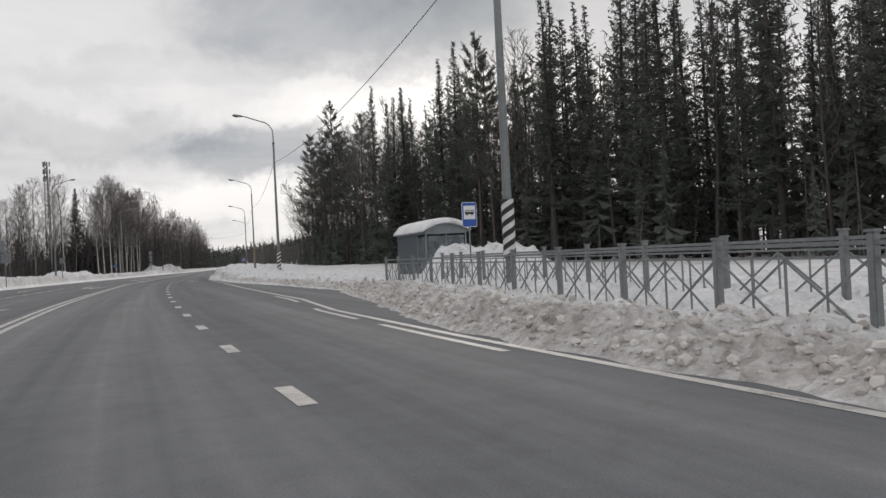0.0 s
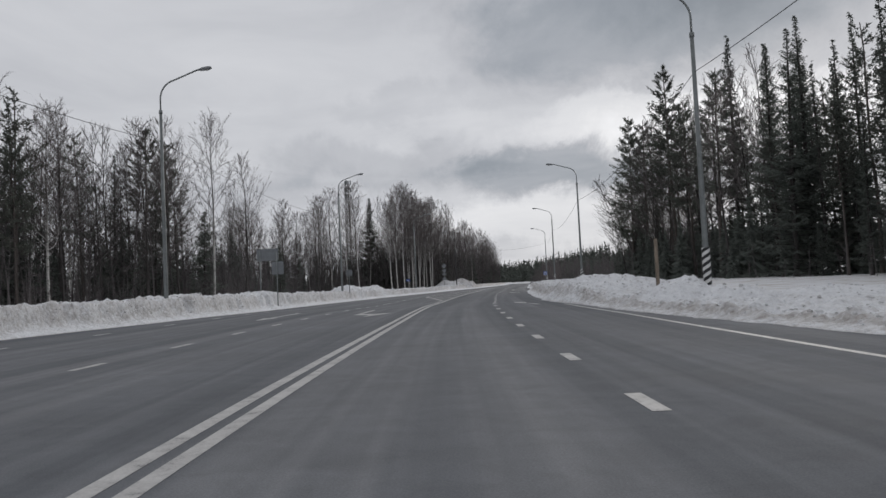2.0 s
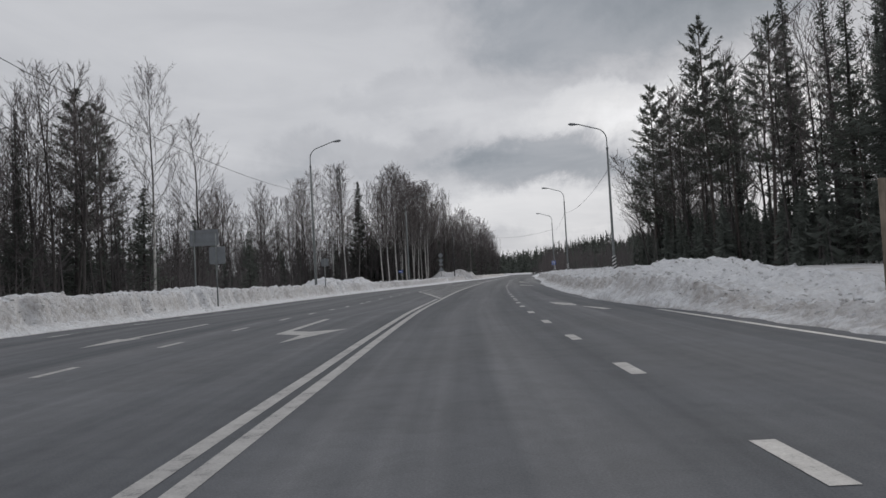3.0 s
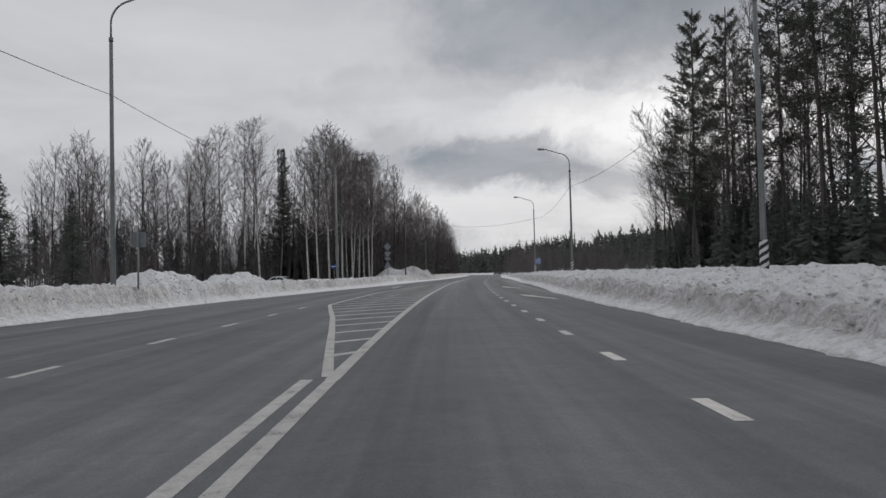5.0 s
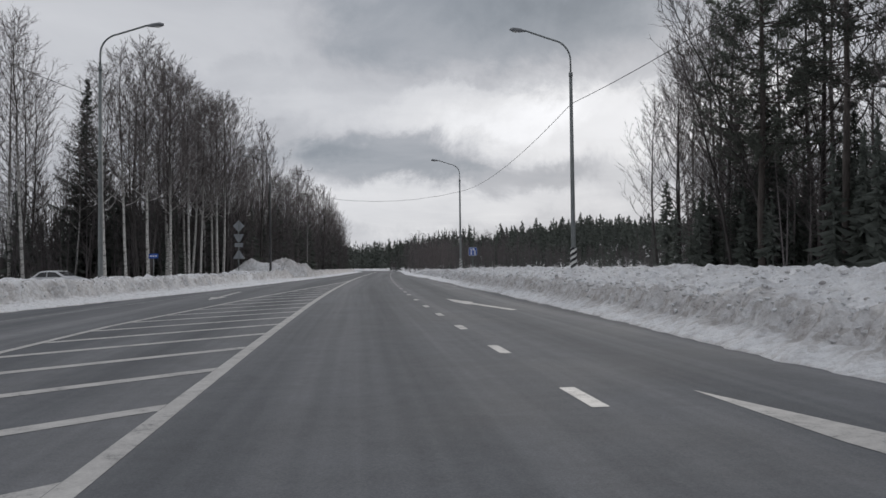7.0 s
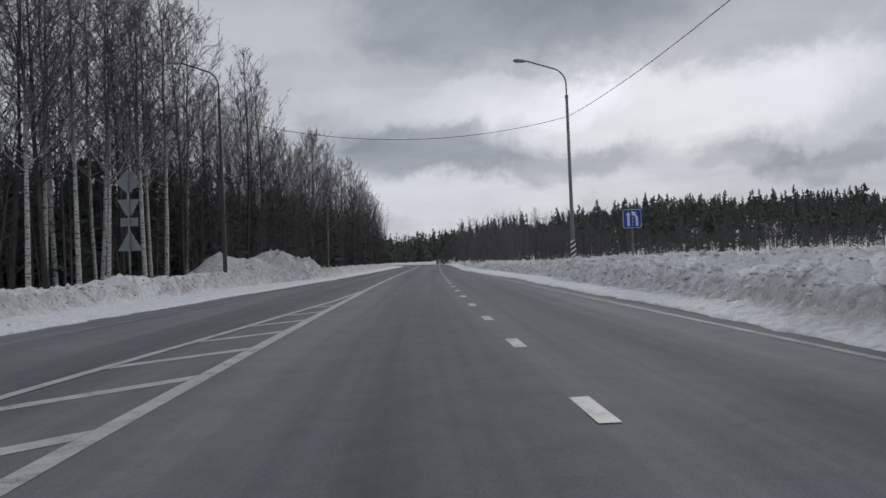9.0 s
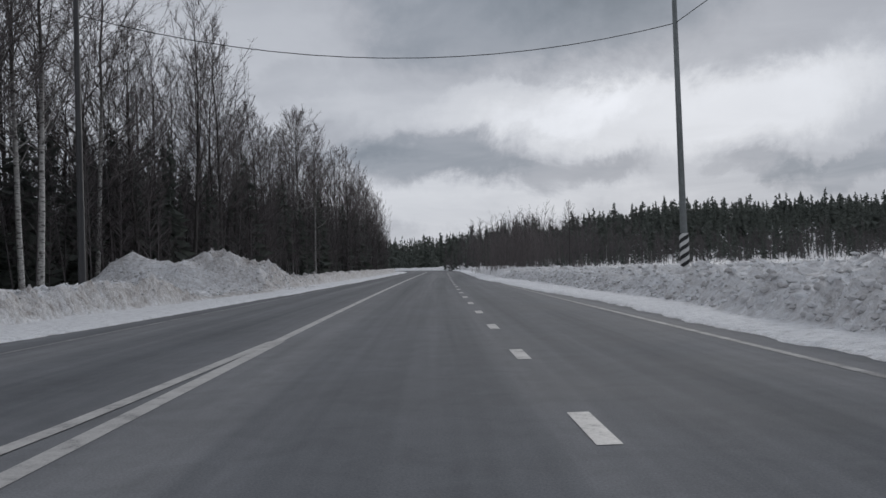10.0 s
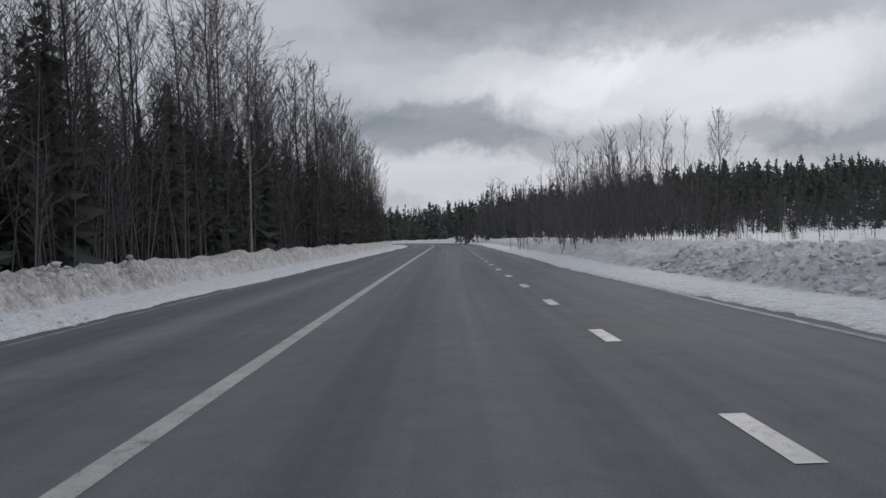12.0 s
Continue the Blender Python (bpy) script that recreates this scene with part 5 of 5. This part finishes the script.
def bus_shelter():
    """Panel walls, an end bay of framed glass, a bowed roof under a thick snow cap."""
    e = thing("bus_shelter", pose(6.62, 36.0, 0.05, 0, 0, 96.5 - 180), "blue-grey panel bus shelter with a bowed roof under thick snow", "bus shelter")
    # local x runs back along the road, local y away from it
    L, Wd, H = 4.25, 1.95, 2.1
    def post(x, y):
        boxed("frame_post", (x, y, H / 2), (0.07, 0.07, H), M["shelterpost"], e, None, 0.006)
    for x in (0.035, L * 0.72, L - 0.035):
        post(x, 0.035)
    for x in (0.035, L - 0.035):
        post(x, Wd - 0.035)
    boxed("front_panel", (L * 0.36 + 0.02, 0.035, 1.06), (L * 0.72 - 0.12, 0.03, 1.98), M["shelter"], e)
    boxed("front_pane", (L * 0.86, 0.035, 1.02), (L * 0.28 - 0.12, 0.02, 1.86), M["shelterglass"], e, None, 0, "dull smeared plastic pane")
    boxed("back_panel", (L / 2, Wd - 0.035, 1.06), (L - 0.14, 0.03, 1.98), M["shelter"], e)
    boxed("end_panel", (0.035, Wd / 2, 1.06), (0.03, Wd - 0.14, 1.98), M["shelter"], e)
    boxed("end_panel", (L - 0.035, Wd * 0.27, 1.02), (0.02, Wd * 0.42, 1.86), M["shelterglass"], e, None, 0, "dull smeared plastic pane")
    boxed("end_panel", (L - 0.035, Wd * 0.73, 1.02), (0.02, Wd * 0.42, 1.86), M["shelterglass"], e, None, 0, "dull smeared plastic pane")
    boxed("mullion", (L - 0.035, Wd * 0.5, 1.03), (0.05, 0.05, 2.0), M["shelterpost"], e)
    for x in (0.035, L - 0.035):
        boxed("top_rail", (x, Wd / 2, H - 0.03), (0.06, Wd - 0.14, 0.06), M["shelterpost"], e)
    for y in (0.035, Wd - 0.035):
        boxed("top_rail", (L / 2, y, H - 0.03), (L - 0.14, 0.06, 0.06), M["shelterpost"], e)
    boxed("bench", (L * 0.4, Wd - 0.35, 0.48), (L * 0.6, 0.35, 0.05), M["wood"], e, None, 0.008)
    n = 14

    def arch(t, lift):
        return (-0.16 + (Wd + 0.32) * t, H + lift + 0.36 * math.sin(math.pi * t) ** 0.9)
    for nm, mat, lo, hi, over in (("roof", M["shelterpost"], 0.0, 0.05, 0.12), ("snow_cap", M["snow"], 0.05, 0.30, 0.17)):
        V, F = [], []
        xs = [-over, -over * 0.2] + [L * k / 8 for k in range(1, 8)] + [L + over * 0.2, L + over]
        for ix, x in enumerate(xs):
            for i in range(n + 1):
                t = i / n
                y, z = arch(t, lo)
                V.append((x, y, z))
            for i in range(n, -1, -1):
                t = i / n
                y, z = arch(t, 0.0)
                rim = min(1.0, math.sin(math.pi * min(1, max(0, t))) * 3.0)
                endf = 0.55 if ix in (0, len(xs) - 1) else 1.0
                th = hi if nm == "roof" else lo + 0.05 + (hi - lo - 0.05) * rim * endf * (1 + 0.15 * noise.noise((x * 1.3, t * 3, 1)))
                V.append((x, y, z + th))
        w = 2 * (n + 1)
        for a in range(len(xs) - 1):
            for j in range(w):
                F.append((a * w + j, a * w + (j + 1) % w, (a + 1) * w + (j + 1) % w, (a + 1) * w + j))
        F.append(tuple(range(w - 1, -1, -1)))
        F.append(tuple((len(xs) - 1) * w + j for j in range(w)))
        link_mesh(nm, V, F, mat, e, "thick rounded snow on the roof" if nm == "snow_cap" else "", smooth=nm == "snow_cap")
    # bow-shaped gable fill
    for x in (0.035, L - 0.035):
        V = []
        for i in range(n + 1):
            y, z = arch(i / n, -0.005)
            V.append((x - 0.012, y, z))
        V2 = [(x + 0.012, b, c) for a, b, c in V]
        k = len(V)
        F = [tuple(range(k)), tuple(range(2 * k - 1, k - 1, -1))] + [(i, k + i, k + i + 1, i + 1) for i in range(k - 1)] + [(k - 1, 2 * k - 1, k, 0)]
        link_mesh("gable", V + V2, F, M["shelterpost"], e)
    return e


def b_pane(N, b):
    """Scratched, frosted pane: partly clear, with smears that differ over it."""
    p = obj(N)
    smear = N.noise(p, 2.2, 6, 0.65)
    N.link(N.ramp(smear, [(0.3, (0.14, 0.17, 0.19)), (0.7, (0.30, 0.33, 0.35))]), b.inputs["Base Color"])
    clear = N.add("ShaderNodeBsdfTransparent")
    clear.inputs["Color"].default_value = (0.78, 0.84, 0.86, 1)
    mx = N.add("ShaderNodeMixShader")
    N.link(N.ramp(smear, [(0.3, 0.28), (0.7, 0.62)]), mx.inputs[0])
    N.link(clear.outputs[0], mx.inputs[1])
    N.link(b.outputs[0], mx.inputs[2])
    N.link(mx.outputs[0], N.t.nodes["Material Output"].inputs["Surface"])


M["shelterglass"] = material("smeared_pane", b_pane, 0.25)
bus_shelter()


def rounded_plate(w, h, t, r, z=0.0):
    bm = bmesh.new()
    box(bm, (0, 0, z), (w, t, h))
    es = [ed for ed in bm.edges if abs((ed.verts[0].co - ed.verts[1].co).y) > t * 0.9]
    bmesh.ops.bevel(bm, geom=es, offset=r, segments=4, affect="EDGES")
    return bm


def bus_sign():
    e = thing("bus_stop_sign", pose(7.59, 26.33, 0.2, 0, 0, 8), "blue bus stop sign with a white panel on a steel post", "road sign")
    tubed("post", [(0, 0.05, -0.6), (0, 0.05, 2.85)], 0.03, 8, M["steel"], e)
    plate = part("plate", rounded_plate(0.60, 0.92, 0.012, 0.04, 2.38), M["signwhite"], e)
    part("field", rounded_plate(0.565, 0.885, 0.004, 0.035, 2.38), M["blue"], plate, "blue field").location = (0, -0.009, 0)
    boxed("panel", (0, -0.013, 2.46), (0.46, 0.004, 0.50), M["signwhite"], plate, None, 0, "white panel")
    bm = bmesh.new()      # side view of a bus
    box(bm, (0, -0.017, 2.47), (0.36, 0.004, 0.15), None, 0.0)
    busm = part("bus_symbol", bm, M["black"], plate, "black bus symbol")
    for k in range(4):
        boxed("bus_window", (-0.125 + k * 0.083, -0.020, 2.50), (0.06, 0.003, 0.05), M["signwhite"], busm)
    for x in (-0.1, 0.1):
        bm = bmesh.new()
        bmesh.ops.create_cone(bm, cap_ends=True, segments=14, radius1=0.035, radius2=0.035, depth=0.004, matrix=pose(x, -0.018, 2.385, 90))
        part("bus_wheel", bm, M["black"], busm)
    return e


bus_sign()


def merge_sign():
    e = thing("lane_merge_sign", pose(-3.61, 170.73, 0.4, 0, 0, 1.0), "blue square lane-merge sign with white arrows on a thin post", "road sign")
    tubed("post", [(0, 0.05, -0.7), (0, 0.05, 2.3)], 0.028, 8, M["steel"], e)
    plate = part("plate", rounded_plate(0.70, 0.70, 0.012, 0.04, 1.96), M["signwhite"], e)
    part("field", rounded_plate(0.665, 0.665, 0.004, 0.035, 1.96), M["blue"], plate, "blue field").location = (0, -0.009, 0)

    def sh(name, loop):
        V = [(x, -0.0135, 1.96 + z) for x, z in loop]
        link_mesh(name, V, [tuple(range(len(V)))], M["signwhite"], plate)
    sh("straight_arrow", [(-0.19, -0.28), (-0.10, -0.28), (-0.10, 0.12), (-0.05, 0.12), (-0.145, 0.27), (-0.24, 0.12), (-0.19, 0.12)])
    sh("merging_arrow", [(0.13, -0.28), (0.22, -0.28), (0.22, 0.06), (0.11, 0.20), (0.16, 0.24), (-0.03, 0.28), (0.02, 0.09), (0.06, 0.14), (0.13, 0.04)])
    for k in range(3):
        z = -0.26 + k * 0.12
        sh("lane_mark", [(0.005, z), (0.03, z), (0.03, z + 0.07), (0.005, z + 0.07)])
    return e


merge_sign()


def sign_back(x, y, z, boards, posts, rz, label):
    """Signs that face the other way: zinc backs on posts."""
    e = thing("road_sign", pose(x, y, z, 0, 0, rz), label, "road sign", "signs seen from behind")
    for px, top in posts:
        tubed("post", [(px, 0, -0.6), (px, 0, top)], 0.04, 8, M["steel"], e)
    for bx, bz, w, h in boards:
        bm = rounded_plate(w, h, 0.015, 0.04, bz)
        bmesh.ops.translate(bm, verts=bm.verts, vec=(bx, 0.06, 0))
        pl = part("board", bm, M["signback"], e)
        for dz in (-h * 0.28, h * 0.28):
            boxed("bracket", (bx, 0.047, bz + dz), (w * 0.9, 0.012, 0.03), M["steel"], pl)
    return e


sign_back(-26.4, 84.2, 0.0, [(0.3, 4.15, 1.75, 0.95)], [(-0.3, 4.5)], 3, "large grey-backed direction sign on a post behind the snow bank")
sign_back(-25.2, 83.8, 0.0, [(0.05, 3.05, 0.95, 1.0)], [(0, 4.3)], 3, "square grey-backed road sign on a post behind the snow bank")
sign_back(-25.4, 106.8, 0.0, [(0, 2.9, 0.67, 0.67)], [(0, 3.3)], 3, "small square grey-backed road sign on a post")


def priority_sign():
    e = thing("road_sign", pose(-23.41, 173.54, 0.0), "stack of grey-backed diamond, square and triangle signs on a post", "road sign", "signs seen from behind")
    tubed("post", [(0, 0, -0.6), (0, 0, 5.3)], 0.035, 8, M["steel"], e)

    def poly(name, loop):
        V = [(x, 0.05, z) for x, z in loop] + [(x, 0.065, z) for x, z in loop]
        k = len(loop)
        F = [tuple(range(k)), tuple(range(2 * k - 1, k - 1, -1))] + [(i, k + i, k + (i + 1) % k, (i + 1) % k) for i in range(k)]
        link_mesh(name, V, F, M["signback"], e)
    poly("diamond_board", [(0, 5.3), (-0.5, 4.8), (0, 4.3), (0.5, 4.8)])
    poly("triangle_board", [(-0.45, 4.1), (0.45, 4.1), (0.12, 3.45), (-0.12, 3.45)])
    poly("plate_board", [(-0.35, 3.35), (0.35, 3.35), (0.35, 3.0), (-0.35, 3.0)])
    poly("triangle_board", [(0, 2.85), (-0.5, 2.0), (0.5, 2.0)])
    return e


priority_sign()


def blue_sign():
    e = thing("road_sign", pose(-31.2, 176.0, -0.3, 0, 0, -8), "small blue name sign with white bars on a post", "road sign")
    tubed("post", [(0, 0.03, -0.4), (0, 0.03, 2.6)], 0.03, 8, M["steel"], e)
    pl = part("plate", rounded_plate(0.85, 0.42, 0.012, 0.03, 2.65), M["blue"], e)
    for k, (x, w) in enumerate(((-0.22, 0.2), (0.02, 0.14), (0.22, 0.14))):
        boxed("bar", (x, -0.009, 2.65), (w, 0.004, 0.12), M["signwhite"], pl)
    return e


blue_sign()

_post = tubed("wooden_post", [(-0.40, 57.3, 0.2), (-0.40, 57.3, 2.5)], [0.075, 0.068], 9, M["wood"])
tagged(_post, "weathered brown wooden post stuck in the snow bank", "post")


def parked_car():
    """A white hatchback seen over the snow bank, built along local x, nose at +x."""
    e = thing("car", pose(-36.6, 170.0, -0.32, 0, 0, -12), "white hatchback car parked behind the snow bank", "car")
    prof = [(-2.05, 0.35), (-2.1, 0.62), (-2.02, 0.95), (-1.85, 1.05), (-1.3, 1.42), (-0.6, 1.50), (0.15, 1.46), (0.95, 1.02), (1.75, 0.86), (2.08, 0.66), (2.1, 0.35)]
    hw = 0.85
    V, F = [], []
    rows = [(-1.0, 0.94), (-0.86, 1.0), (0.86, 1.0), (1.0, 0.94)]
    for s, k in rows:
        for x, z in prof:
            inset = 0.14 * max(0.0, (z - 0.95) / 0.55)
            V.append((x * (1.0 if abs(s) < 0.9 else 0.985), s * hw * (1 - inset), 0.35 + (z - 0.35) * k))
    n = len(prof)
    for r in range(3):
        for i in range(n - 1):
            F.append((r * n + i, (r + 1) * n + i, (r + 1) * n + i + 1, r * n + i + 1))
        F.append((r * n + n - 1, (r + 1) * n + n - 1, (r + 1) * n, r * n))
    F.append(tuple(range(n)))
    F.append(tuple(range(4 * n - 1, 3 * n - 1, -1)))
    link_mesh("body", V, F, M["car"], e)
    for s in (-1, 1):
        for nm, loop in (("rear_window", [(-1.55, 1.02), (-1.18, 1.36), (-0.62, 1.42), (-0.62, 1.02)]), ("front_window", [(-0.54, 1.02), (-0.54, 1.42), (0.1, 1.38), (0.72, 1.02)])):
            VV = []
            for x, z in loop:
                inset = 0.14 * max(0.0, (z - 0.95) / 0.55)
                VV.append((x, s * (hw * (1 - inset) + 0.006), z - 0.03))
            link_mesh(nm, VV, [tuple(range(4)) if s > 0 else (3, 2, 1, 0)], M["carglass"], e)
    for nm, x0, z0, x1, z1 in (("windscreen", 0.22, 1.41, 0.88, 1.06), ("tailgate_window", -1.34, 1.38, -1.80, 1.08)):
        y0, y1 = 0.66, 0.74
        link_mesh(nm, [(x0, -y0, z0 + 0.012), (x0, y0, z0 + 0.012), (x1, y1, z1 + 0.012), (x1, -y1, z1 + 0.012)], [(0, 1, 2, 3)], M["carglass"], e)
    for x in (-1.3, 1.3):
        for s in (-1, 1):
            bm = bmesh.new()
            bmesh.ops.create_cone(bm, cap_ends=True, segments=20, radius1=0.31, radius2=0.31, depth=0.2, matrix=pose(x, s * 0.78, 0.31, 90))
            wheel = part("wheel", bm, M["tyre"], e)
            bm = bmesh.new()
            bmesh.ops.create_cone(bm, cap_ends=True, segments=14, radius1=0.19, radius2=0.17, depth=0.03, matrix=pose(x, s * 0.89, 0.31, 90))
            part("rim", bm, M["steel"], wheel)
    for s in (-0.62, 0.62):
        boxed("headlight", (2.05, s, 0.68), (0.1, 0.3, 0.14), M["glass"], e, None, 0.02)
    return e


parked_car()


def lattice_mast():
    e = thing("radio_mast", pose(-93.4, 372, 0), "tall thin grey lattice radio mast above the trees", "mast")
    H, b, t = 53.0, 1.5, 0.75
    legs = []
    for k in range(3):
        a = math.radians(90 + 120 * k)
        p0, p1 = Vector((b * math.cos(a), b * math.sin(a), 0)), Vector((t * math.cos(a), t * math.sin(a), H))
        legs.append((p0, p1))
        tubed("leg", [p0, p1], 0.17, 5, M["darksteel"], e)
    V, F = [], []
    for i in range(28):
        f0, f1 = i / 28, (i + 1) / 28
        for k in range(3):
            a0, a1 = legs[k]
            c0, c1 = legs[(k + 1) % 3]
            tube(V, F, [a0.lerp(a1, f0), c0.lerp(c1, f1)], [0.10, 0.10], 3)
    link_mesh("lattice", V, F, M["darksteel"], e)
    for z in (52.0, 48.6, 45.2):
        for k in range(3):
            a = math.radians(30 + 120 * k)
            boxed("antenna", (1.5 * math.cos(a), 1.5 * math.sin(a), z), (0.5, 0.5, 2.2), M["steel"], e, Matrix.Rotation(a, 4, "Z"))
    return e


lattice_mast()
